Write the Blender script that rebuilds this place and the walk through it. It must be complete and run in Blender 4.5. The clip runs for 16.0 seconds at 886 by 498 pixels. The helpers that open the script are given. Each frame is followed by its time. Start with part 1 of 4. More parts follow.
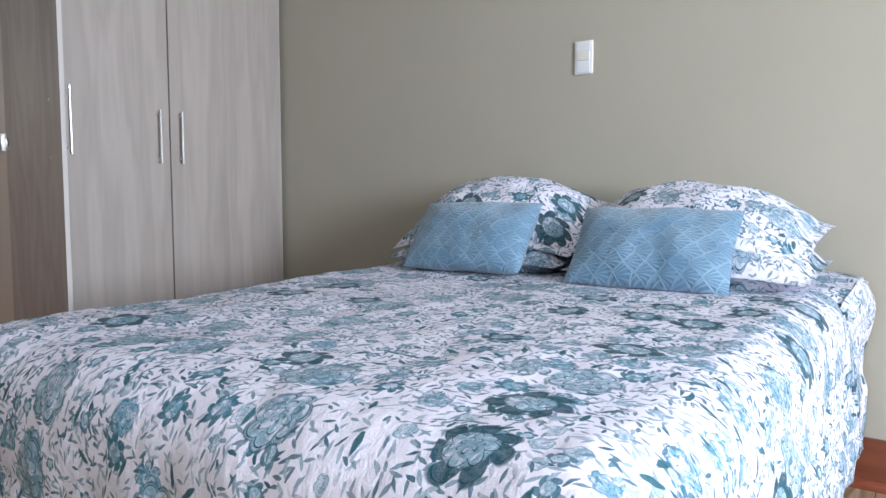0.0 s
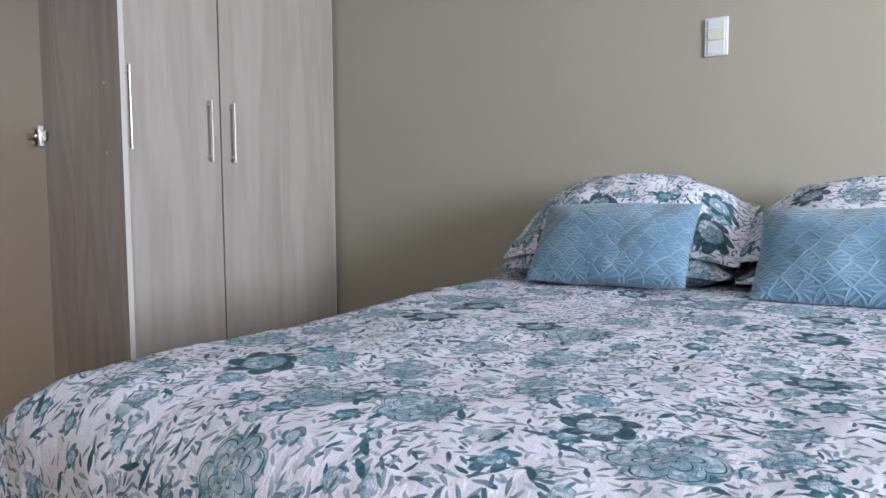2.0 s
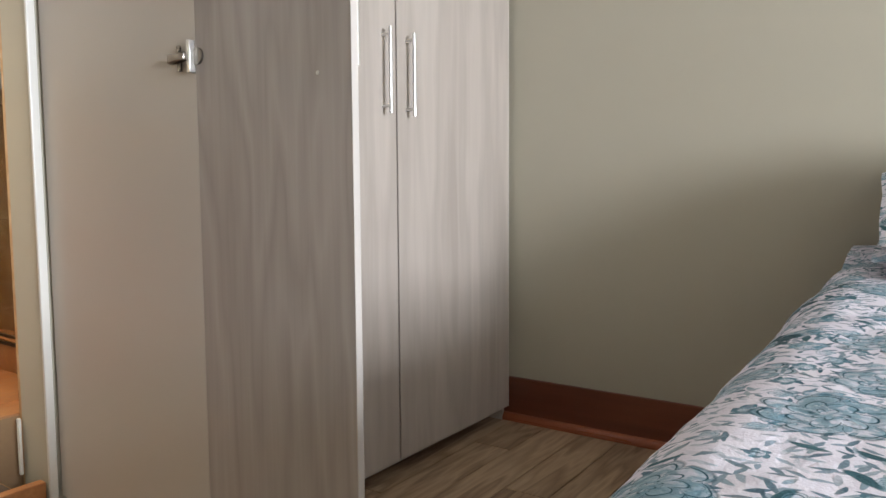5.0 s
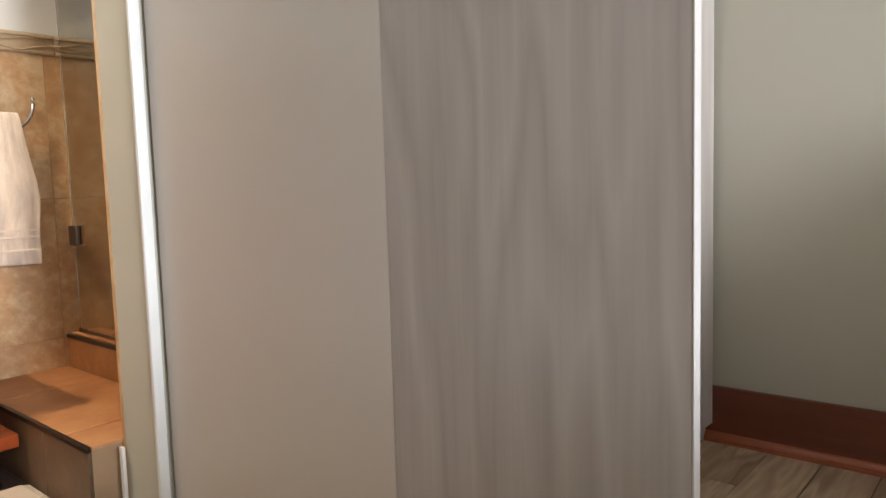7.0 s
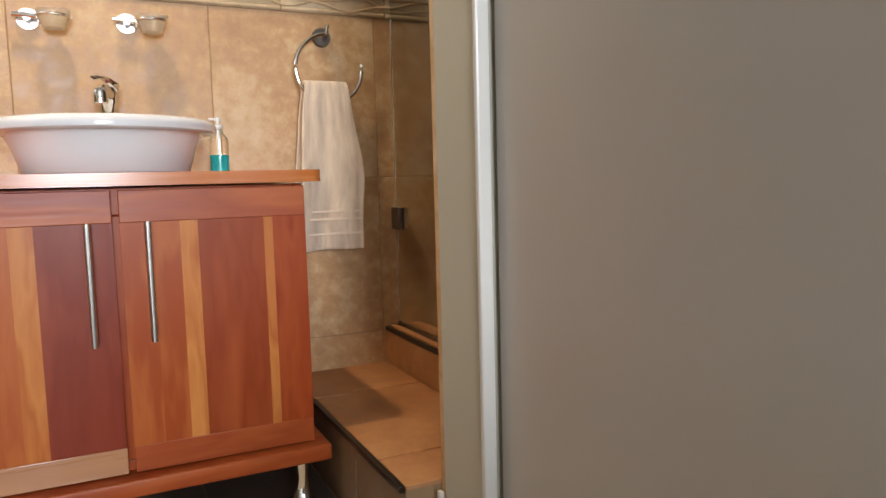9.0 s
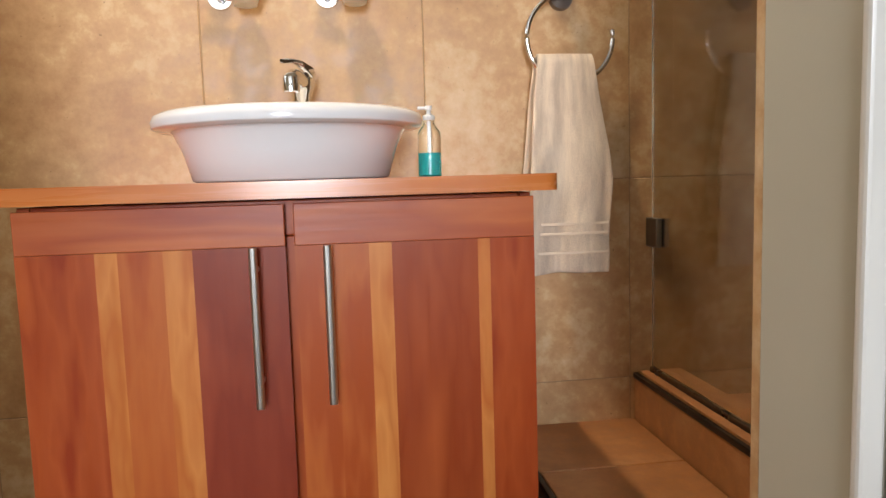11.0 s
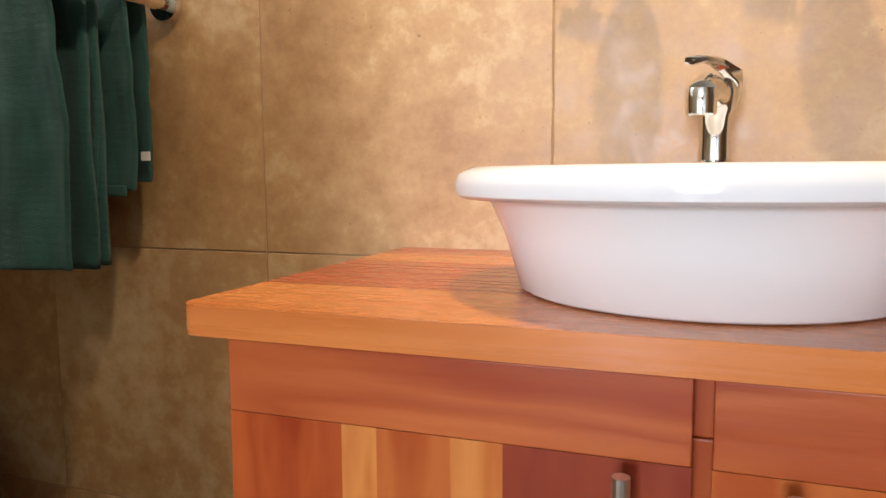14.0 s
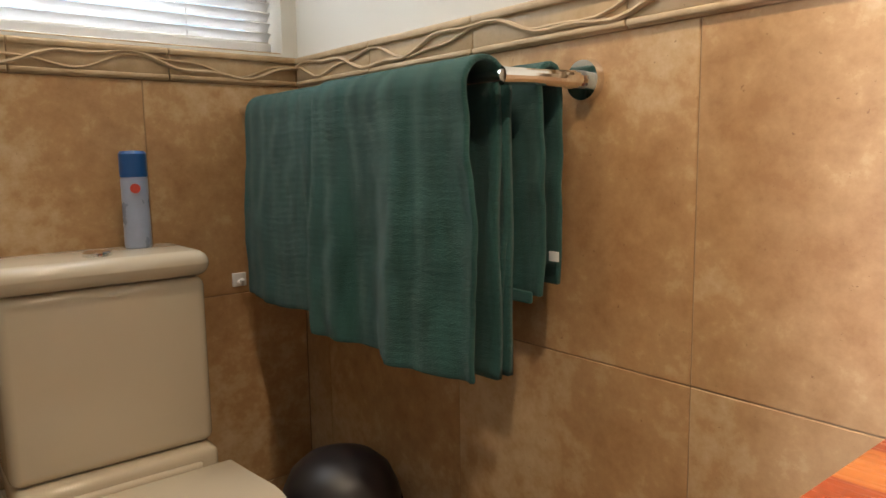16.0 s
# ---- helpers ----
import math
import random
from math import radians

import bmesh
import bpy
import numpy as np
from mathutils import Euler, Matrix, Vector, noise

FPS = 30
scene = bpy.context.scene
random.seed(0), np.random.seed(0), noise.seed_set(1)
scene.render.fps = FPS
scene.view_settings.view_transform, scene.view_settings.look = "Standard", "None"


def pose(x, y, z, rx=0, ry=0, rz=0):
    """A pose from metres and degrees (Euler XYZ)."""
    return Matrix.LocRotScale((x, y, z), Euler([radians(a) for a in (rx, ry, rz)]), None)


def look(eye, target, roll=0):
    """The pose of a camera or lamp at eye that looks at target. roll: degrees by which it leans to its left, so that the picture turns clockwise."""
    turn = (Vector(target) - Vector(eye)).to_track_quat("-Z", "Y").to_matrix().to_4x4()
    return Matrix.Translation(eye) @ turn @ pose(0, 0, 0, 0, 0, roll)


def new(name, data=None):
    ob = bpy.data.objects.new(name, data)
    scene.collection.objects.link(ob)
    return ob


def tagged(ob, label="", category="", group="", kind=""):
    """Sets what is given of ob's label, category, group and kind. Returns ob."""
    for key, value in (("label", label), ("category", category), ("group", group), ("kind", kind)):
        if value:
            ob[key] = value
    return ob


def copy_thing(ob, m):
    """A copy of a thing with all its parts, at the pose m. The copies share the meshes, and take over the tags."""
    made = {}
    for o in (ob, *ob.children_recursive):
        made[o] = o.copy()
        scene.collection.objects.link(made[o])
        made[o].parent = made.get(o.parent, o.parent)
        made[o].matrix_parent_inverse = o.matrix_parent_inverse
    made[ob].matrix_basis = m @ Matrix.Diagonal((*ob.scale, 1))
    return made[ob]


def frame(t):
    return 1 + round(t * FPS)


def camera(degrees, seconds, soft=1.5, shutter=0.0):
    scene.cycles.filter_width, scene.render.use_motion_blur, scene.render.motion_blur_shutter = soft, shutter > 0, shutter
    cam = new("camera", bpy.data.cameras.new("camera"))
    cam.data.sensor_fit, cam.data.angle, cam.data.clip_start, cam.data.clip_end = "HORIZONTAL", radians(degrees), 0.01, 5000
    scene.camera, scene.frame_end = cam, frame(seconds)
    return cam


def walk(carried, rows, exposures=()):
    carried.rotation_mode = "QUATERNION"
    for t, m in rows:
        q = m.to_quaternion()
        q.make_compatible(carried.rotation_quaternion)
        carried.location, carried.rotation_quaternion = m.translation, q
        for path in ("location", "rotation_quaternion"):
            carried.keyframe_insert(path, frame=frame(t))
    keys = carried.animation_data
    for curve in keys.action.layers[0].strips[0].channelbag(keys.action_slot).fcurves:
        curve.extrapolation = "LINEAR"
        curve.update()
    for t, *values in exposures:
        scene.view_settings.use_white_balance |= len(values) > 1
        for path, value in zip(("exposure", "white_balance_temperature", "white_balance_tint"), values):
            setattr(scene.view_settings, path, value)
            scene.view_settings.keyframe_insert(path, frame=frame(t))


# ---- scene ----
cam = camera(64.0, 16.0)
PATH = [
    (0, (0.087, 0.26, 1.051), (1.7, 1.433, 0.897), 0.0),
    (0.5, (0.113, 0.411, 1.059), (1.742, 1.561, 0.912), -0.1),
    (1, (0.13, 0.566, 1.052), (1.768, 1.705, 0.91), -0.3),
    (1.5, (0.136, 0.728, 1.044), (1.782, 1.854, 0.898), -0.3),
    (2, (0.134, 0.928, 1.044), (1.787, 2.043, 0.899), -0.4),
    (2.5, (0.15, 1.104, 1.04), (1.81, 2.211, 0.897), -0.5),
    (3, (0.19, 1.301, 1.024), (1.852, 2.404, 0.878), -0.5),
    (3.5, (0.237, 1.488, 1.023), (1.898, 2.593, 0.875), -0.5),
    (4, (0.285, 1.686, 1.025), (1.942, 2.796, 0.876), -0.3),
    (4.5, (0.338, 1.877, 0.993), (1.988, 2.998, 0.843), -0.2),
    (7, (0.653, 2.673, 0.872), (2.167, 3.968, 0.693), -1.7),
    (7.5, (0.723, 2.788, 0.843), (2.154, 4.175, 0.67), -1.7),
    (8, (0.803, 2.909, 0.835), (2.06, 4.453, 0.648), -2.0),
    (8.5, (0.825, 3.03, 0.84), (1.909, 4.7, 0.653), -2.0),
    (9, (0.848, 3.147, 0.849), (1.707, 4.943, 0.659), -1.5),
    (9.5, (0.884, 3.246, 0.843), (1.541, 5.126, 0.662), -1.6),
    (9.7, (0.913, 3.284, 0.845), (1.476, 5.194, 0.661), -1.7),
    (11.8, (0.96, 3.765, 0.904), (1.092, 5.75, 0.701), -1.3),
    (12, (0.948, 3.805, 0.91), (1.027, 5.793, 0.703), -1.2),
    (12.5, (0.924, 3.904, 0.925), (0.836, 5.891, 0.713), -1.1),
    (13, (0.899, 4.003, 0.938), (0.624, 5.973, 0.731), -0.9),
    (13.5, (0.889, 4.081, 0.957), (0.421, 6.014, 0.75), -0.9),
    (14, (0.864, 4.145, 0.984), (0.183, 6.014, 0.777), -0.4),
    (14.5, (0.823, 4.196, 1.018), (-0.068, 5.974, 0.804), 0.1),
    (15, (0.777, 4.248, 1.073), (-0.344, 5.888, 0.841), -0.3),
    (15.5, (0.731, 4.284, 1.122), (-0.599, 5.757, 0.877), -0.4),
    (16, (0.701, 4.307, 1.158), (-0.838, 5.557, 0.896), -0.9),
]
walk(cam, [(t, look(eye, aim, roll)) for t, eye, aim, roll in PATH], exposures=((0, 0.10, 5800, 11), (3, 0.20, 5950, 10), (4.5, 0.55, 6400, 10), (7, 0.95, 6250, 11), (8, 0.80, 6200, 10), (9, 0.28, 6400, 10), (9.7, 0.10, 6500, 10), (12, 0.62, 6350, 10), (13.5, 0.65, 6350, 10), (14.5, 0.52, 6300, 11), (15.5, 0.58, 6250, 12), (16, 0.75, 6350, 12)))

# ---------------------------------------------------------------- world and light
world = bpy.data.worlds.new("sky")
scene.world = world
world.use_nodes = True
wnt = world.node_tree
sky = wnt.nodes.new("ShaderNodeTexSky")
sky.sky_type = "NISHITA"
sky.sun_disc = False
sky.sun_elevation = radians(48)
sky.sun_rotation = radians(250)
wnt.links.new(sky.outputs[0], wnt.nodes["Background"].inputs[0])
wnt.nodes["Background"].inputs[1].default_value = 0.12


def area(name, m, sx, sy, watts, color):
    d = bpy.data.lights.new(name, "AREA")
    d.shape, d.size, d.size_y, d.energy, d.color = "RECTANGLE", sx, sy, watts, color
    ob = new(name, d)
    ob.matrix_world = m
    return ob


def spot(name, eye, target, watts, color, degrees, blend, radius):
    d = bpy.data.lights.new(name, "SPOT")
    d.energy, d.color, d.spot_size, d.spot_blend, d.shadow_soft_size = watts, color, radians(degrees), blend, radius
    ob = new(name, d)
    ob.matrix_world = look(eye, target)
    return ob


sun_data = bpy.data.lights.new("sun", "SUN")
sun_data.energy, sun_data.angle, sun_data.color = 2.0, radians(0.5), (1.0, 0.95, 0.87)
sun = new("sun", sun_data)
sun.matrix_world = look((-8, -1, 9), (0, 0, 0))

window_glow = area("bedroom_window_light", look((0.45, -2.96, 1.6), (0.75, 2.0, 1.2)), 1.5, 1.5, 200, (0.89, 0.93, 1.0))
window_glow.data.spread = radians(150)
area("bathroom_window_light", look((-0.745, 4.5, 1.8), (0.6, 4.4, 1.1)), 0.7, 0.7, 5, (0.92, 0.97, 1.0))
for lx, wide, watts in ((-0.18, 100, 15), (0.80, 100, 56)):
    spot("downlight_glow", (lx, 4.62, 2.38), (lx - 0.02, 4.78, 0.9), watts, (1.0, 0.79, 0.53), wide, 0.9, 0.03)

# ---------------------------------------------------------------- material helpers


def mat(name, rough=0.5, metal=0.0, spec=0.5):
    m = bpy.data.materials.new(name)
    m.use_nodes = True
    b = m.node_tree.nodes["Principled BSDF"]
    b.inputs["Roughness"].default_value = rough
    b.inputs["Metallic"].default_value = metal
    b.inputs["Specular IOR Level"].default_value = spec
    return m, m.node_tree, b


def put(nt, sock, v):
    if isinstance(v, bpy.types.NodeSocket):
        nt.links.new(v, sock)
    elif isinstance(v, (tuple, list)) and len(v) == 3 and sock.type == "RGBA":
        sock.default_value = (*v, 1)
    else:
        sock.default_value = v


def M(nt, op, a, b=0.0, c=0.0):
    n = nt.nodes.new("ShaderNodeMath")
    n.operation = op
    for i, v in enumerate((a, b, c)):
        put(nt, n.inputs[i], v)
    return n.outputs[0]


def VM(nt, op, a, b=(0, 0, 0)):
    n = nt.nodes.new("ShaderNodeVectorMath")
    n.operation = op
    put(nt, n.inputs[0], a)
    put(nt, n.inputs[1], b)
    return n.outputs["Value"] if op in ("LENGTH", "DOT_PRODUCT") else n.outputs["Vector"]


def mix(nt, f, a, b):
    n = nt.nodes.new("ShaderNodeMix")
    n.data_type = "RGBA"
    put(nt, n.inputs[0], f)
    put(nt, n.inputs[6], a)
    put(nt, n.inputs[7], b)
    return n.outputs[2]


def ramp(nt, v, lo, hi, a=0.0, b=1.0):
    n = nt.nodes.new("ShaderNodeMapRange")
    put(nt, n.inputs[0], v)
    for i, x in enumerate((lo, hi, a, b)):
        put(nt, n.inputs[i + 1], x)
    return n.outputs[0]


def coords(nt, which="Object", scale=(1, 1, 1), shift=None):
    n = nt.nodes.new("ShaderNodeTexCoord").outputs[which]
    if shift is not None:
        n = VM(nt, "ADD", n, shift)
    return VM(nt, "MULTIPLY", n, scale)


def noise_tex(nt, vec, scale, detail=4.0, rough=0.55):
    n = nt.nodes.new("ShaderNodeTexNoise")
    put(nt, n.inputs["Vector"], vec)
    n.inputs["Scale"].default_value, n.inputs["Detail"].default_value, n.inputs["Roughness"].default_value = scale, detail, rough
    return n.outputs["Fac"]


def bump(nt, b, h, strength=0.2, dist=0.01):
    n = nt.nodes.new("ShaderNodeBump")
    n.inputs["Strength"].default_value, n.inputs["Distance"].default_value = strength, dist
    nt.links.new(h, n.inputs["Height"])
    nt.links.new(n.outputs[0], b.inputs["Normal"])


def rand(nt):
    return nt.nodes.new("ShaderNodeObjectInfo").outputs["Random"]


def rand_shift(nt):
    r = rand(nt)
    c = nt.nodes.new("ShaderNodeCombineXYZ")
    for i, k in enumerate((37.0, 71.0, 13.0)):
        nt.links.new(M(nt, "MULTIPLY", r, k), c.inputs[i])
    return c.outputs[0]


def plain(name, color, rough=0.5, metal=0.0, vary=0.06, scale=6.0, grain=0.0):
    m, nt, b = mat(name, rough, metal)
    n = noise_tex(nt, coords(nt), scale, 5)
    lo = tuple(c * (1 - vary) for c in color)
    hi = tuple(min(1, c * (1 + vary)) for c in color)
    put(nt, b.inputs["Base Color"], mix(nt, n, lo, hi))
    put(nt, b.inputs["Roughness"], ramp(nt, n, 0.3, 0.7, max(0.02, rough - 0.05), min(1, rough + 0.05)))
    if grain:
        bump(nt, b, noise_tex(nt, coords(nt), 220, 3), grain, 0.002)
    return m


def wood(name, dark, light, axis="z", stretch=14.0, rings=9.0, rough=0.4, fine=0.35, gloss=0.0, spec=0.5, freq=4.5):
    """Long grain along one axis, cathedral figure from bent bands, fine pores."""
    m, nt, b = mat(name, rough, 0.0, spec)
    if axis == "uv":
        co = VM(nt, "ADD", coords(nt, "UV", (1, 1, 1)), rand_shift(nt))
        s, f = (1, 1 / stretch, 1), (90, 2.5, 1)
    else:
        co = coords(nt, "Object", (1, 1, 1), rand_shift(nt))
        s = {"z": (1, 1, 1 / stretch), "x": (1 / stretch, 1, 1), "y": (1, 1 / stretch, 1)}[axis]
        f = {"z": (90, 90, 2.5), "x": (2.5, 90, 90), "y": (90, 2.5, 90)}[axis]
    long = VM(nt, "MULTIPLY", co, s)
    wide = noise_tex(nt, long, freq, 3, 0.5)
    band = M(nt, "FRACT", M(nt, "MULTIPLY", wide, rings))
    band = M(nt, "ABSOLUTE", M(nt, "SUBTRACT", band, 0.5))
    pores = noise_tex(nt, VM(nt, "MULTIPLY", co, f), 1.0, 4, 0.65)
    v = M(nt, "ADD", M(nt, "MULTIPLY", band, 0.75), M(nt, "MULTIPLY", pores, fine))
    v = M(nt, "ADD", v, M(nt, "MULTIPLY", M(nt, "SUBTRACT", wide, 0.5), 1.1))
    put(nt, b.inputs["Base Color"], mix(nt, ramp(nt, v, 0.05, 0.85), dark, light))
    put(nt, b.inputs["Roughness"], ramp(nt, pores, 0.3, 0.7, rough - 0.06, rough + 0.08))
    b.inputs["Coat Weight"].default_value = gloss
    b.inputs["Coat Roughness"].default_value = 0.18
    bump(nt, b, pores, 0.12, 0.002)
    return m


def flower(nt, vec, scale, radius, petals, keep, seed, depth=0.20):
    """A scatter of petalled blossoms: a mask and the tone within each."""
    v = nt.nodes.new("ShaderNodeTexVoronoi")
    v.voronoi_dimensions = "2D"
    p = VM(nt, "ADD", vec, (seed, seed * 1.7, 0))
    put(nt, v.inputs["Vector"], p)
    v.inputs["Scale"].default_value, v.inputs["Randomness"].default_value = scale, 0.75
    loc = VM(nt, "SUBTRACT", p, v.outputs["Position"])
    sep = nt.nodes.new("ShaderNodeSeparateXYZ")
    nt.links.new(loc, sep.inputs[0])
    col = nt.nodes.new("ShaderNodeSeparateColor")
    nt.links.new(v.outputs["Color"], col.inputs[0])
    ang = M(nt, "ADD", M(nt, "ARCTAN2", sep.outputs[1], sep.outputs[0]), M(nt, "MULTIPLY", col.outputs[0], 6.3))
    plan_r = M(nt, "SQRT", M(nt, "ADD", M(nt, "POWER", M(nt, "ABSOLUTE", sep.outputs[0]), 2.0), M(nt, "POWER", M(nt, "ABSOLUTE", sep.outputs[1]), 2.0)))
    r = M(nt, "DIVIDE", plan_r, M(nt, "MULTIPLY", M(nt, "ADD", M(nt, "MULTIPLY", col.outputs[1], 0.5), 0.75), radius))
    lobe = M(nt, "POWER", M(nt, "ABSOLUTE", M(nt, "SINE", M(nt, "ADD", M(nt, "MULTIPLY", ang, petals / 2), M(nt, "MULTIPLY", r, 2.3)))), 0.7)
    deep = M(nt, "ADD", depth, M(nt, "MULTIPLY", M(nt, "GREATER_THAN", col.outputs[0], 0.5), 0.20))
    edge = M(nt, "ADD", M(nt, "SUBTRACT", 1.0, deep), M(nt, "MULTIPLY", lobe, deep))
    inside = M(nt, "SUBTRACT", edge, r)
    mask = M(nt, "MULTIPLY", ramp(nt, inside, 0.0, 0.07), M(nt, "GREATER_THAN", col.outputs[2], 1 - keep))
    ring = M(nt, "FRACT", M(nt, "ADD", M(nt, "MULTIPLY", r, 3.2), M(nt, "MULTIPLY", lobe, -0.75)))
    line = ramp(nt, M(nt, "ABSOLUTE", M(nt, "SUBTRACT", ring, 0.5)), 0.40, 0.47)
    vein = M(nt, "MULTIPLY", ramp(nt, lobe, 0.16, 0.04), ramp(nt, r, 0.30, 0.45))
    rim = ramp(nt, inside, 0.05, 0.11, 1.0, 0.0)
    outer = M(nt, "MULTIPLY", ramp(nt, r, 0.46, 0.54), M(nt, "GREATER_THAN", col.outputs[0], 0.62))
    shade = M(nt, "MULTIPLY", M(nt, "SUBTRACT", 1.0, ring), 0.42)
    tone = M(nt, "MAXIMUM", M(nt, "MAXIMUM", M(nt, "MAXIMUM", line, vein), rim), M(nt, "MAXIMUM", M(nt, "MULTIPLY", outer, 0.92), shade))
    wash = ramp(nt, noise_tex(nt, p, 55, 3), 0.36, 0.60, 0.20, 1.0)
    return M(nt, "MULTIPLY", mask, M(nt, "MAXIMUM", wash, tone)), tone, col.outputs[0]


def leaves(nt, vec, scale, a, bb, keep, seed):
    """A scatter of slim pointed leaves turned every way."""
    v = nt.nodes.new("ShaderNodeTexVoronoi")
    v.voronoi_dimensions = "2D"
    p = VM(nt, "ADD", vec, (seed, -seed, 0))
    put(nt, v.inputs["Vector"], p)
    v.inputs["Scale"].default_value, v.inputs["Randomness"].default_value = scale, 0.9
    loc = VM(nt, "SUBTRACT", p, v.outputs["Position"])
    col = nt.nodes.new("ShaderNodeSeparateColor")
    nt.links.new(v.outputs["Color"], col.inputs[0])
    rot = nt.nodes.new("ShaderNodeVectorRotate")
    rot.rotation_type = "Z_AXIS"
    nt.links.new(loc, rot.inputs["Vector"])
    nt.links.new(M(nt, "MULTIPLY", col.outputs[0], 6.3), rot.inputs["Angle"])
    sep = nt.nodes.new("ShaderNodeSeparateXYZ")
    nt.links.new(rot.outputs[0], sep.inputs[0])
    r = M(nt, "ADD", M(nt, "ABSOLUTE", M(nt, "DIVIDE", sep.outputs[0], a)), M(nt, "POWER", M(nt, "ABSOLUTE", M(nt, "DIVIDE", sep.outputs[1], bb)), 2.0))
    mask = M(nt, "MULTIPLY", ramp(nt, r, 1.0, 0.75), M(nt, "GREATER_THAN", col.outputs[2], 1 - keep))
    return mask, col.outputs[1]


def floral(name):
    m, nt, b = mat(name, 0.85, 0, 0.2)
    uv = coords(nt, "UV", (1, 1, 1))
    w = nt.nodes.new("ShaderNodeTexNoise")
    put(nt, w.inputs["Vector"], uv)
    w.inputs["Scale"].default_value = 22
    vec = VM(nt, "ADD", uv, VM(nt, "MULTIPLY", VM(nt, "SUBTRACT", w.outputs["Color"], (0.5, 0.5, 0.5)), (0.013, 0.013, 0)))
    base = mix(nt, noise_tex(nt, uv, 5, 4), (0.70, 0.68, 0.77), (0.83, 0.80, 0.88))
    dark, mid, pale = (0.006, 0.052, 0.070), (0.035, 0.140, 0.190), (0.42, 0.54, 0.64)
    sprig = ramp(nt, noise_tex(nt, uv, 7, 2), 0.40, 0.52)
    c = base
    mk, tn = leaves(nt, vec, 46, 0.0140, 0.0036, 0.92, 3.1)
    c = mix(nt, M(nt, "MULTIPLY", mk, sprig), c, mix(nt, tn, (0.035, 0.10, 0.145), (0.36, 0.45, 0.53)))
    mk, tn = leaves(nt, vec, 34, 0.0160, 0.0038, 0.50, 7.7)
    c = mix(nt, mk, c, mix(nt, tn, (0.05, 0.12, 0.16), (0.42, 0.49, 0.56)))
    mk, tn, cl = flower(nt, vec, 21.0, 0.0180, 5, 0.36, 11.3)
    c = mix(nt, mk, c, mix(nt, tn, pale, mid))
    mk, tn = leaves(nt, vec, 42, 0.0120, 0.0034, 0.72, 17.7)
    c = mix(nt, mk, c, mix(nt, tn, (0.06, 0.13, 0.18), (0.38, 0.45, 0.53)))
    mk, tn = leaves(nt, vec, 17, 0.024, 0.0068, 0.26, 43.0)
    c = mix(nt, mk, c, mix(nt, noise_tex(nt, vec, 70, 2), dark, (0.10, 0.21, 0.25)))
    mk, tn, cl = flower(nt, vec, 10.0, 0.031, 7, 0.36, 23.9)
    c = mix(nt, mk, c, mix(nt, tn, (0.20, 0.37, 0.48), mix(nt, cl, dark, mid)))
    mk, tn, cl = flower(nt, vec, 5.2, 0.066, 7, 0.58, 31.4)
    inner = mix(nt, noise_tex(nt, vec, 45, 3), (0.12, 0.28, 0.37), (0.50, 0.62, 0.71))
    c = mix(nt, mk, c, mix(nt, tn, inner, mix(nt, ramp(nt, cl, 0.40, 0.60), (0.018, 0.080, 0.112), dark)))
    put(nt, b.inputs["Base Color"], c)
    b.inputs["Sheen Weight"].default_value = 0.0
    h = M(nt, "ADD", noise_tex(nt, uv, 42, 3, 0.6), M(nt, "MULTIPLY", noise_tex(nt, uv, 300, 2), 0.3))
    bump(nt, b, h, 0.6, 0.007)
    return m


def fan_velvet(name):
    """Blue velvet embossed with rows of overlapping fans."""
    m, nt, b = mat(name, 0.6, 0, 0.3)
    uv = coords(nt, "UV", (1, 1, 1))
    v = nt.nodes.new("ShaderNodeTexVoronoi")
    v.voronoi_dimensions = "2D"
    rot = nt.nodes.new("ShaderNodeVectorRotate")
    rot.rotation_type = "Z_AXIS"
    rot.inputs["Angle"].default_value = 0.72
    nt.links.new(uv, rot.inputs["Vector"])
    put(nt, v.inputs["Vector"], rot.outputs[0])
    v.inputs["Scale"].default_value, v.inputs["Randomness"].default_value = 21, 0.3
    loc = VM(nt, "SUBTRACT", rot.outputs[0], v.outputs["Position"])
    sep = nt.nodes.new("ShaderNodeSeparateXYZ")
    nt.links.new(loc, sep.inputs[0])
    ang = M(nt, "ARCTAN2", M(nt, "ADD", sep.outputs[1], 0.024), M(nt, "ADD", sep.outputs[0], 0.024))
    rays = M(nt, "SINE", M(nt, "MULTIPLY", ang, 24.0))
    ve = nt.nodes.new("ShaderNodeTexVoronoi")
    ve.voronoi_dimensions, ve.feature = "2D", "DISTANCE_TO_EDGE"
    put(nt, ve.inputs["Vector"], rot.outputs[0])
    ve.inputs["Scale"].default_value, ve.inputs["Randomness"].default_value = 21, 0.3
    rim = ramp(nt, ve.outputs["Distance"], 0.0, 0.09, 1.0, 0.0)
    line = M(nt, "MAXIMUM", ramp(nt, rays, 0.0, 0.9, 0.0, 0.8), rim)
    cloud = noise_tex(nt, uv, 9, 4)
    worn = M(nt, "MULTIPLY", line, ramp(nt, cloud, 0.30, 0.62, 0.12, 0.75))
    base = mix(nt, cloud, (0.095, 0.190, 0.285), (0.175, 0.295, 0.405))
    put(nt, b.inputs["Base Color"], mix(nt, worn, base, (0.34, 0.48, 0.585)))
    b.inputs["Sheen Weight"].default_value = 0.5
    b.inputs["Sheen Roughness"].default_value = 0.4
    bump(nt, b, M(nt, "ADD", M(nt, "MULTIPLY", line, -1.0), M(nt, "MULTIPLY", noise_tex(nt, uv, 500, 2), 0.4)), 0.6, 0.004)
    return m


